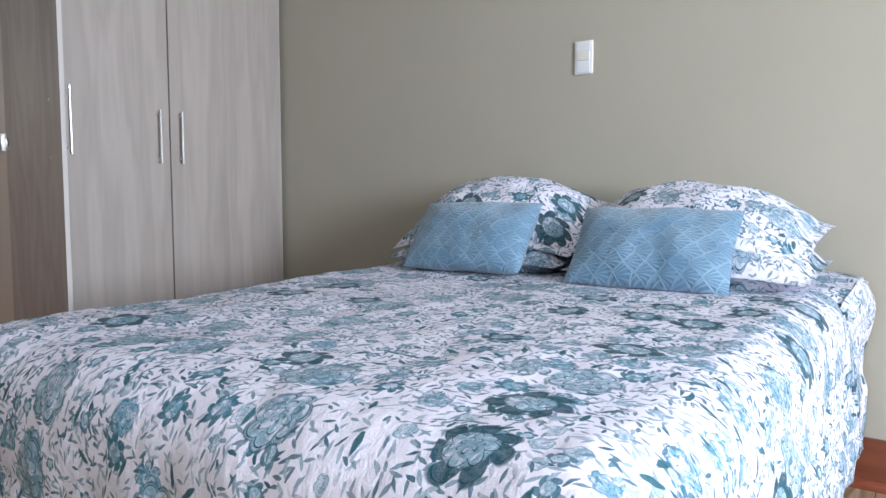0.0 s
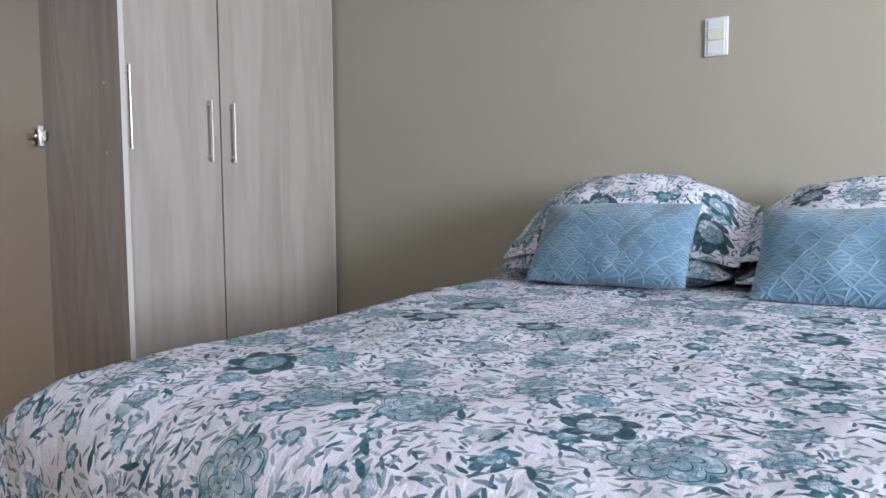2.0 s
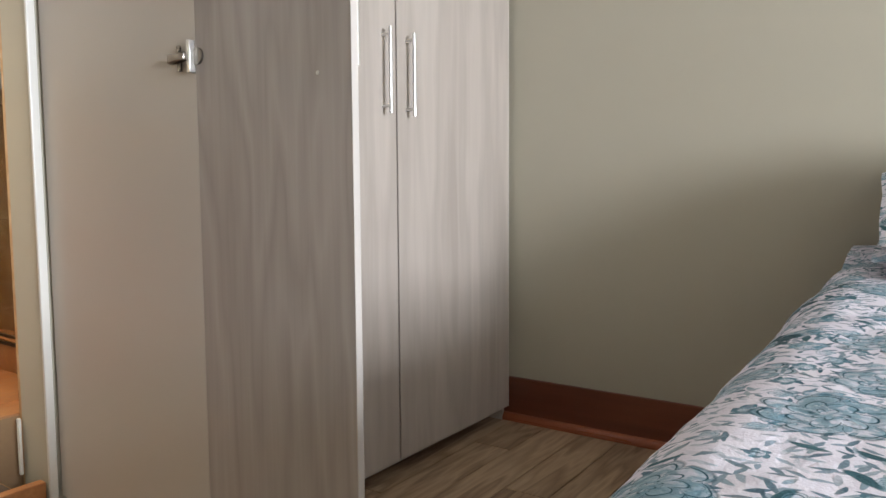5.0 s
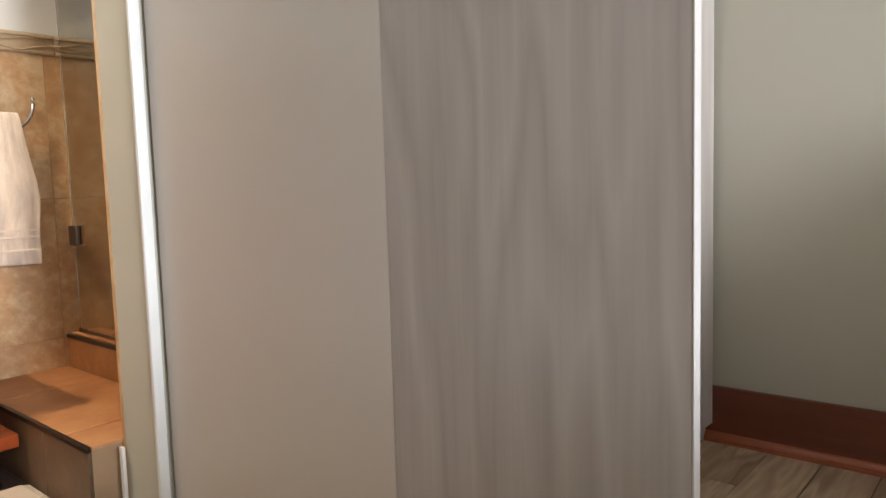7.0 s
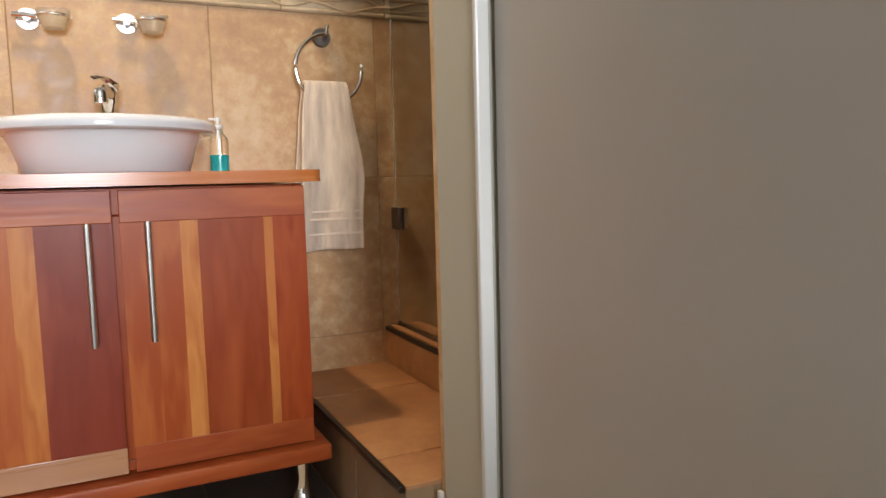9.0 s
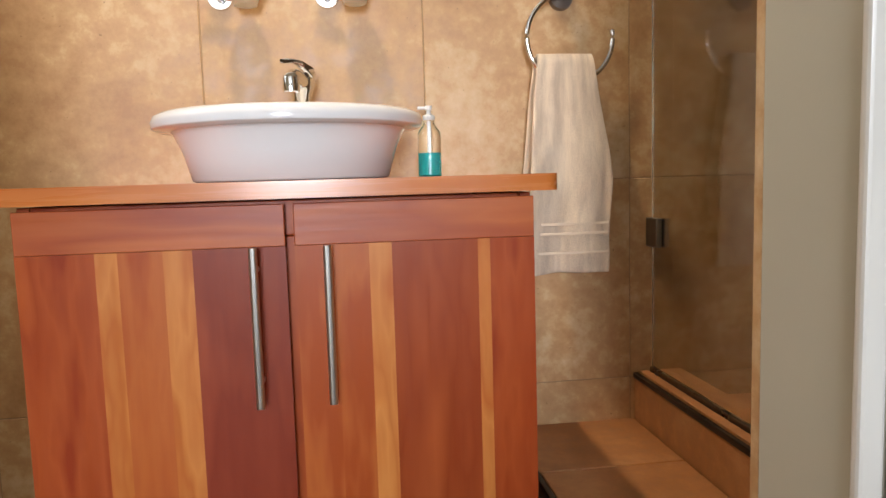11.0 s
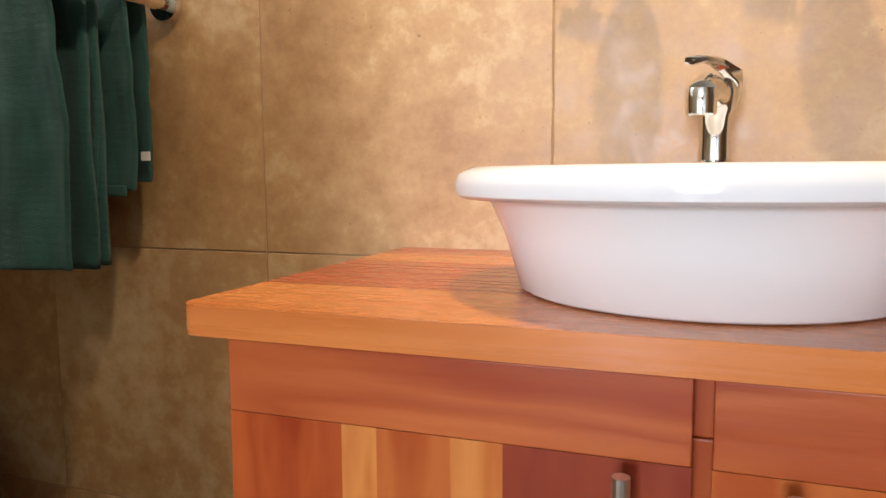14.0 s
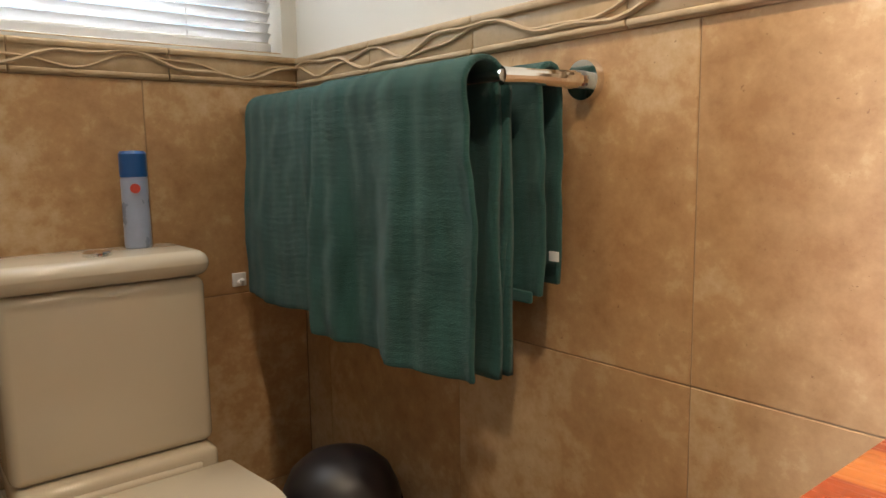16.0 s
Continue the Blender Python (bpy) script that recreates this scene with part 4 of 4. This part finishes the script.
def hung_towel(name, x0, x1, y, zt, zf, zb, thick, mtl, gather, seed, waves):
    """A cloth folded over a bar along x: front tail to zf, back tail to zb."""
    lf, lb, rr = zt - zf, zt - zb, thick

    def place(i, j):
        s = i * (lf + lb) - lb
        x = x0 + (x1 - x0) * j
        mid = (x0 + x1) / 2
        if abs(s) < rr * 1.57:
            a = s / rr
            yy, z = -math.sin(a) * rr, zt - rr * (1 - math.cos(a))
        else:
            yy, z = (-rr if s > 0 else rr), zt - (abs(s) - rr * 0.57)
        down = min(1.0, max(0.0, (zt - z) / 0.25))
        x = mid + (x - mid) * (1 - gather * (1 - down))
        w = noise.noise(Vector((x * waves + seed, z * 1.6, seed)))
        yy += (-1 if s > 0 else 0.3) * 0.034 * w * down + 0.004 * noise.noise(Vector((x * 30, z * 22, seed)))
        yy -= (0.011 if waves < 11 else 0.004) * noise.noise(Vector((x * 24 + seed, z * 1.2, 7.0))) * (0.35 + 0.65 * down)
        x += 0.012 * down * noise.noise(Vector((z * 5, seed, 0)))
        z += 0.010 * down * noise.noise(Vector((x * 6, seed, 3.0)))
        return (x, y + yy, z)

    bm = sheet(70, 40, place, lambda i, j: (j * (x1 - x0), i * (lf + lb)))
    ob = part(name, bm, mtl)
    sd = ob.modifiers.new("thick", "SOLIDIFY")
    sd.thickness, sd.offset = 0.009, 0
    bv = ob.modifiers.new("soft", "BEVEL")
    bv.width, bv.segments, bv.limit_method, bv.angle_limit = 0.003, 2, "ANGLE", radians(50)
    return ob


ht = hung_towel("hand_towel", 1.322, 1.502, BY - 0.047, RZ - 0.036, 0.660, 0.77, 0.016, CREAMT, 0.35, 2.0, 14)
tagged(ht, "cream hand towel hanging folded through the ring", "towel")
for k in range(3):
    z = (0.772, 0.752, 0.712)[k]
    part("woven_band", box((1.330, BY - 0.0815, z), (1.494, BY - 0.0795, z + 0.006), 0.001), CREAMT, ht)

# double towel rail with green towels
rail = thing("towel_rail", (-0.4, BY, 1.256), "chrome double towel rail on the tiled wall", "towel rail")
for ex in (0.46, -0.345):
    part("rosette", cyl((ex, -0.001, 0.0), (ex, -0.014, 0.0), 0.030, 0.027, 28), CHROME, rail)
    part("bracket", tube([(ex, -0.012, 0.0), (ex - 0.006, -0.05, 0.0), (ex - 0.02, -0.09, 0.002), (ex - 0.03, -0.135, 0.002)], [0.013, 0.012, 0.011, 0.012], 16), CHROME, rail)
part("bar", cyl((-0.345, -0.058, 0.0), (0.45, -0.058, 0.0), 0.0085), CHROME, rail)
part("bar", cyl((-0.375, -0.135, 0.002), (0.435, -0.135, 0.002), 0.0085), CHROME, rail)

for x0, x1, zf, seed in ((-0.728, -0.375, 0.850, 5.0), (-0.390, 0.006, 0.828, 9.0)):
    t1 = hung_towel("bath_towel", x0, x1, BY - (0.112 if x0 < -0.5 else 0.140), 1.284, zf, 0.93, 0.036, GREEN, 0.0, seed, 9)
    tagged(t1, "bottle green bath towel folded over the rail", "towel", "green towels on the rail")
for k, (zf, yy) in enumerate(((0.845, -0.112), (0.850, -0.098))):
    t2 = part("fold", sheet(30, 20, lambda i, j: (-0.38 + (0.384 + 0.008 * k) * j, BY + yy + 0.006 * noise.noise(Vector((j * 5, i * 3, k))), zf + (1.262 - zf) * i), lambda i, j: (j * 0.37, i * 0.4)), GREEN, t1)
    sd = t2.modifiers.new("thick", "SOLIDIFY")
    sd.thickness = 0.010

t3 = hung_towel("hand_towel", -0.33, 0.046, BY - 0.058, 1.276, 0.952, 0.965, 0.020, GREEN, 0.0, 14.0, 12)
tagged(t3, "dark green hand towel on the inner bar of the rail", "towel", "green towels on the rail")

part("care_label", box((0.036, BY - 0.052, 1.010), (0.054, BY - 0.050, 1.024), 0.0006, 1), SWITCH, t3, "small white care label")
part("hem", box((-0.322, BY - 0.094, 0.955), (0.040, BY - 0.086, 0.972), 0.003), GREEN, t3)

hook = thing("wall_hook", (LX, 4.924, 0.895), "small white plastic hook on the tiled wall", "hook")
part("plate", box((0.0005, -0.016, -0.014), (0.006, 0.016, 0.016), 0.002), SWITCH, hook)
part("peg", tube([(0.005, 0.0, -0.004), (0.016, 0.0, -0.006), (0.022, 0.0, 0.004)], [0.006, 0.0055, 0.005], 12), SWITCH, hook)

# ---------------------------------------------------------------- window and blind
wn = thing("window_bathroom", (LX - 0.09, 4.605, 1.385), "white framed bathroom window", "window", "", "structure")
for lo, hi in (((-0.02, -0.450, 0.0), (0.02, 0.450, 0.04)), ((-0.02, -0.450, 0.76), (0.02, 0.450, 0.80)), ((-0.02, -0.450, 0.04), (0.02, -0.410, 0.76)), ((-0.02, 0.410, 0.04), (0.02, 0.450, 0.76))):
    part("window_frame", box(lo, hi, 0.003), EDGE, wn)
part("pane", box((-0.003, -0.410, 0.04), (0.003, 0.410, 0.76)), GLASS, wn).visible_shadow = False
part("window_sill", box((0.022, -0.449, -0.002), (0.0855, 0.449, 0.003), 0.003), BORDER, wn, "stone window sill")
bd = thing("venetian_blind", (LX - 0.030, 4.605, 1.390), "white venetian blind let down over the window", "blind")
part("bottom_rail", box((-0.012, -0.432, 0.0), (0.012, 0.432, 0.018), 0.003), BLIND, bd)
part("head_rail", box((-0.02, -0.432, 0.75), (0.02, 0.432, 0.785), 0.003), BLIND, bd)
slat_me = finish(box((-0.0125, -0.432, -0.0007), (0.0125, 0.432, 0.0007)), "slat", BLIND, False)
for k in range(33):
    s = new("slat", slat_me)
    s.parent = bd
    s.matrix_basis = pose(0, 0, 0.032 + k * 0.022, 0, -38, 0)
for y in (-0.25, 0.25):
    part("cord", cyl((0.0, y, 0.015), (0.0, y, 0.76), 0.0012, seg=8), BLIND, bd)

# ---------------------------------------------------------------- toilet
TX, TY = LX + 0.012, 4.611
toi = thing("toilet", (TX + 0.1, TY, BZ), "ivory close-coupled toilet with closed lid", "toilet")
TO = (TX + 0.1, TY, BZ)


def tbox(lo, hi, bevel, seg=4):
    return box(*rel(TO, lo, hi), bevel, seg)


part("cistern", tbox((TX, TY - 0.168, 0.630), (TX + 0.185, TY + 0.168, 0.9462), 0.018, 4), CREAMP, toi)
part("cistern_lid", tbox((TX - 0.002, TY - 0.178, 0.947), (TX + 0.198, TY + 0.178, 0.994), 0.024, 5), CREAMP, toi)
part("flush_button", lathe([(0.024, 0.0), (0.024, 0.006), (0.020, 0.008), (0.003, 0.008)], 28, at=(0.03, 0.0, 0.994 - BZ)), CHROME, toi, "round chrome flush button")


def oval(z0, z1, x0, x1, hw, back, bevel):
    bm = bmesh.new()
    n = 40
    pts = []
    for k in range(n + 1):
        a = -math.pi / 2 + math.pi * k / n
        pts.append((x1 - (x1 - x0) * 0.62 + (x1 - x0) * 0.62 * math.cos(a), hw * math.sin(a)))
    pts += [(x0, hw * back), (x0, -hw * back)]
    lo = [bm.verts.new((x - TO[0], y, z0 - BZ)) for x, y in pts]
    hi = [bm.verts.new((x - TO[0], y, z1 - BZ)) for x, y in pts]
    bm.faces.new(lo[::-1])
    bm.faces.new(hi)
    for k in range(len(pts)):
        q = (k + 1) % len(pts)
        bm.faces.new((lo[k], lo[q], hi[q], hi[k]))
    es = [e for e in bm.edges if abs(e.verts[0].co.z - e.verts[1].co.z) < 1e-5 and e.verts[0].co.z > (z1 - BZ) - 1e-4]
    bmesh.ops.bevel(bm, geom=es, offset=bevel, segments=3, affect="EDGES", profile=0.5)
    return bm


part("pedestal", oval(BZ, 0.50, TX + 0.06, TX + 0.52, 0.13, 0.8, 0.01), CREAMP, toi)
part("rim", oval(0.50, 0.572, TX + 0.0, TX + 0.62, 0.185, 1.0, 0.012), CREAMP, toi)
part("deck", tbox((TX, TY - 0.165, 0.560), (TX + 0.212, TY + 0.165, 0.629), 0.014), CREAMP, toi)
part("seat", oval(0.573, 0.587, TX + 0.20, TX + 0.635, 0.188, 0.95, 0.006), CREAMP, toi)
part("lid", oval(0.588, 0.606, TX + 0.229, TX + 0.64, 0.190, 0.95, 0.008), CREAMP, toi)
part("hinge_bar", tbox((TX + 0.213, TY - 0.13, 0.588), (TX + 0.228, TY + 0.13, 0.612), 0.008), CREAMP, toi)

can = thing("air_freshener_can", (TX + 0.055, 4.702, 0.994), "blue capped air freshener can with red print", "spray can")
part("can", lathe([(0.022, 0.0), (0.024, 0.003), (0.024, 0.128), (0.021, 0.138)], 28), CANBODY, can)
part("cap", lathe([(0.0245, 0.133), (0.0245, 0.176), (0.021, 0.181), (0.003, 0.182)], 28), CANBLUE, can, "blue plastic cap")
part("emblem", cyl((0.018, -0.004, 0.112), (0.0255, -0.006, 0.112), 0.009), CANRED, can, "small red emblem")

bin_ob = thing("swing_bin", (-0.380, 4.935, BZ), "black plastic bin with a domed lid", "bin")
bin_ob.scale = (0.87, 0.87, 0.98)
part("bucket", lathe([(0.096, 0.0), (0.100, 0.01), (0.121, 0.385), (0.123, 0.392)], 44), BIN, bin_ob)
part("lid", lathe([(0.126, 0.393), (0.127, 0.402), (0.120, 0.425), (0.104, 0.456), (0.076, 0.478), (0.040, 0.488), (0.003, 0.490)], 44), BIN, bin_ob)
part("rim", lathe([(0.1235, 0.380), (0.130, 0.383), (0.131, 0.389), (0.1245, 0.3925)], 44), plain("dark_plum_plastic", (0.075, 0.060, 0.078), 0.25), bin_ob, "dark plum plastic rim")

# bath mat in front of the vanity
bm_mat = box((0.72, 4.26, BZ + 0.001), (1.262, 4.60, BZ + 0.016), 0.006)
bmat = tagged(part("bath_mat", bm_mat, MAT_T), "cream shaggy bath mat with a fringe", "bath mat")
for k in range(30):
    y = 4.265 + k * 0.0113
    part("fringe", tube([(1.258, y, BZ + 0.010), (1.268, y + 0.002 * (k % 3 - 1), BZ + 0.008), (1.278, y + 0.004 * (k % 3 - 1), BZ + 0.004)], 0.0035, 5), MAT_T, bmat)

# recessed lamp over the vanity
dl = thing("ceiling_downlight", (-0.18, 4.62, 2.40), "small round ceiling downlight", "ceiling light", "downlights over the vanity")
part("ring", lathe([(0.045, 0.0), (0.05, 0.004), (0.05, 0.2195), (0.04, 0.2195)], 28), EDGE, dl)
part("lamp", cyl((0, 0, 0.004), (0, 0, 0.007), 0.038), GLOWLAMP, dl)
copy_thing(dl, Matrix.Translation((0.80, 4.62, 2.40)))

# ---------------------------------------------------------------- pieces: planks and tiles
rng = random.Random(4)
plank_me = finish(box((0, 0, -0.006), (1.197, 0.147, 0.0), 0.0012, 1), "plank", PLANK, False)
y, row = -3.0, 0
while y < WY - 0.15:
    x = -1.3 + [0.0, -0.5, -0.9, -0.25][row % 4]
    while x < HX:
        if x > -1.35 and x + 1.2 < HX:
            p = new("plank", plank_me)
            p.location = (x, y, FZ)
        else:
            a, b = max(x, -1.3), min(x + 1.197, HX - 0.001)
            if b - a < 0.05:
                x += 1.2
                continue
            p = new("plank", finish(box((0, 0, -0.006), (b - a, 0.147, 0.0), 0.0012, 1), "plank", PLANK, False))
            p.location = (a, y, FZ)
        p.parent = floor
        x += 1.2
    y += 0.15
    row += 1

tile_me = finish(box((0.0008, -0.003, 0.0008), (TW - 0.0008, 0, TW - 0.0008), 0.0012, 1), "tile", TILE, False)


def tile_run(parent, origin, angle, n0, n1, rows, start, stop):
    for z in rows:
        for k in range(n0, n1):
            a, b = start + k * TW, start + (k + 1) * TW
            a2, b2 = max(a, stop[0]), min(b, stop[1])
            if b2 - a2 < 0.03:
                continue
            if b2 - a2 > TW - 0.002:
                me = tile_me
            else:
                me = finish(box((0.0008, -0.003, 0.0008), (b2 - a2 - 0.0008, 0, TW - 0.0008), 0.0012, 1), "tile", TILE, False)
            t = new("tile", me)
            t.parent = parent
            t.matrix_basis = Matrix.Translation(origin) @ Matrix.Rotation(angle, 4, "Z") @ Matrix.Translation((a2, 0, z))


ROWS = (0.866 - 2 * TW, 0.866 - TW, 0.866)
tile_run(back, (0, BY, 0), 0.0, -3, 6, ROWS, 0.229, (LX, 2.5))
tile_run(left, (LX, 0, 0), math.pi / 2, -3, 1, ROWS, 4.748, (WY + 0.13, BY - 0.005))

fl_me = finish(box((0.0015, 0.0015, -0.006), (TW - 0.0015, TW - 0.0015, 0.0), 0.0012, 1), "floor_tile", DARKFLOOR, False)
for ix in range(5):
    for iy in range(3):
        x, yy = LX + ix * TW, WY + 0.03 + iy * TW
        if x + TW > 1.30 or yy + TW > BY:
            a, b = min(TW, 1.283 - x), min(TW, BY - yy - 0.002)
            if a < 0.03 or b < 0.03:
                continue
            t = new("floor_tile", finish(box((0.0015, 0.0015, -0.006), (a - 0.0015, b - 0.0015, 0), 0.0012, 1), "floor_tile", DARKFLOOR, False))
        else:
            t = new("floor_tile", fl_me)
        t.parent = floor_bath
        t.location = (x, yy, BZ)

# relief border: a bevelled strip with a raised twig
BZ0, BZ1 = 1.3145, 1.378


def border_run(parent, origin, angle, length, seed):
    m = Matrix.Translation(origin) @ Matrix.Rotation(angle, 4, "Z")
    n = max(1, round(length / 0.30))
    w = length / n
    for k in range(n):
        bm = box((0.001, -0.006, BZ0), (w - 0.001, 0.0, BZ1), 0.001, 1)
        box((0.001, -0.012, BZ1 - 0.014), (w - 0.001, -0.0055, BZ1 - 0.002), 0.003, 2, bm=bm)
        box((0.001, -0.010, BZ0 + 0.002), (w - 0.001, -0.0055, BZ0 + 0.012), 0.003, 2, bm=bm)
        t = part("border_tile", bm, BORDER, parent)
        t.matrix_basis = m @ Matrix.Translation((k * w, 0, 0))
    zc = (BZ0 + BZ1) / 2
    for q, (amp, fr, rad) in enumerate(((0.018, 13.0, 0.0042), (0.014, 19.0, 0.003))):
        pts = [(length * i / 120, -0.008, zc + amp * math.sin(fr * length * i / 120 + seed + q * 2) + 0.005 * math.sin(41 * length * i / 120 + q)) for i in range(121)]
        t = part("relief_twig", tube(pts, rad, 6), BORDER, parent)
        t.matrix_basis = m


border_run(back, (LX + 0.007, BY, 0), 0.0, 2.5 - LX - 0.01, 0.4)
border_run(left, (LX, WY + 0.13, 0), math.pi / 2, BY - 0.008 - WY - 0.13, 2.1)
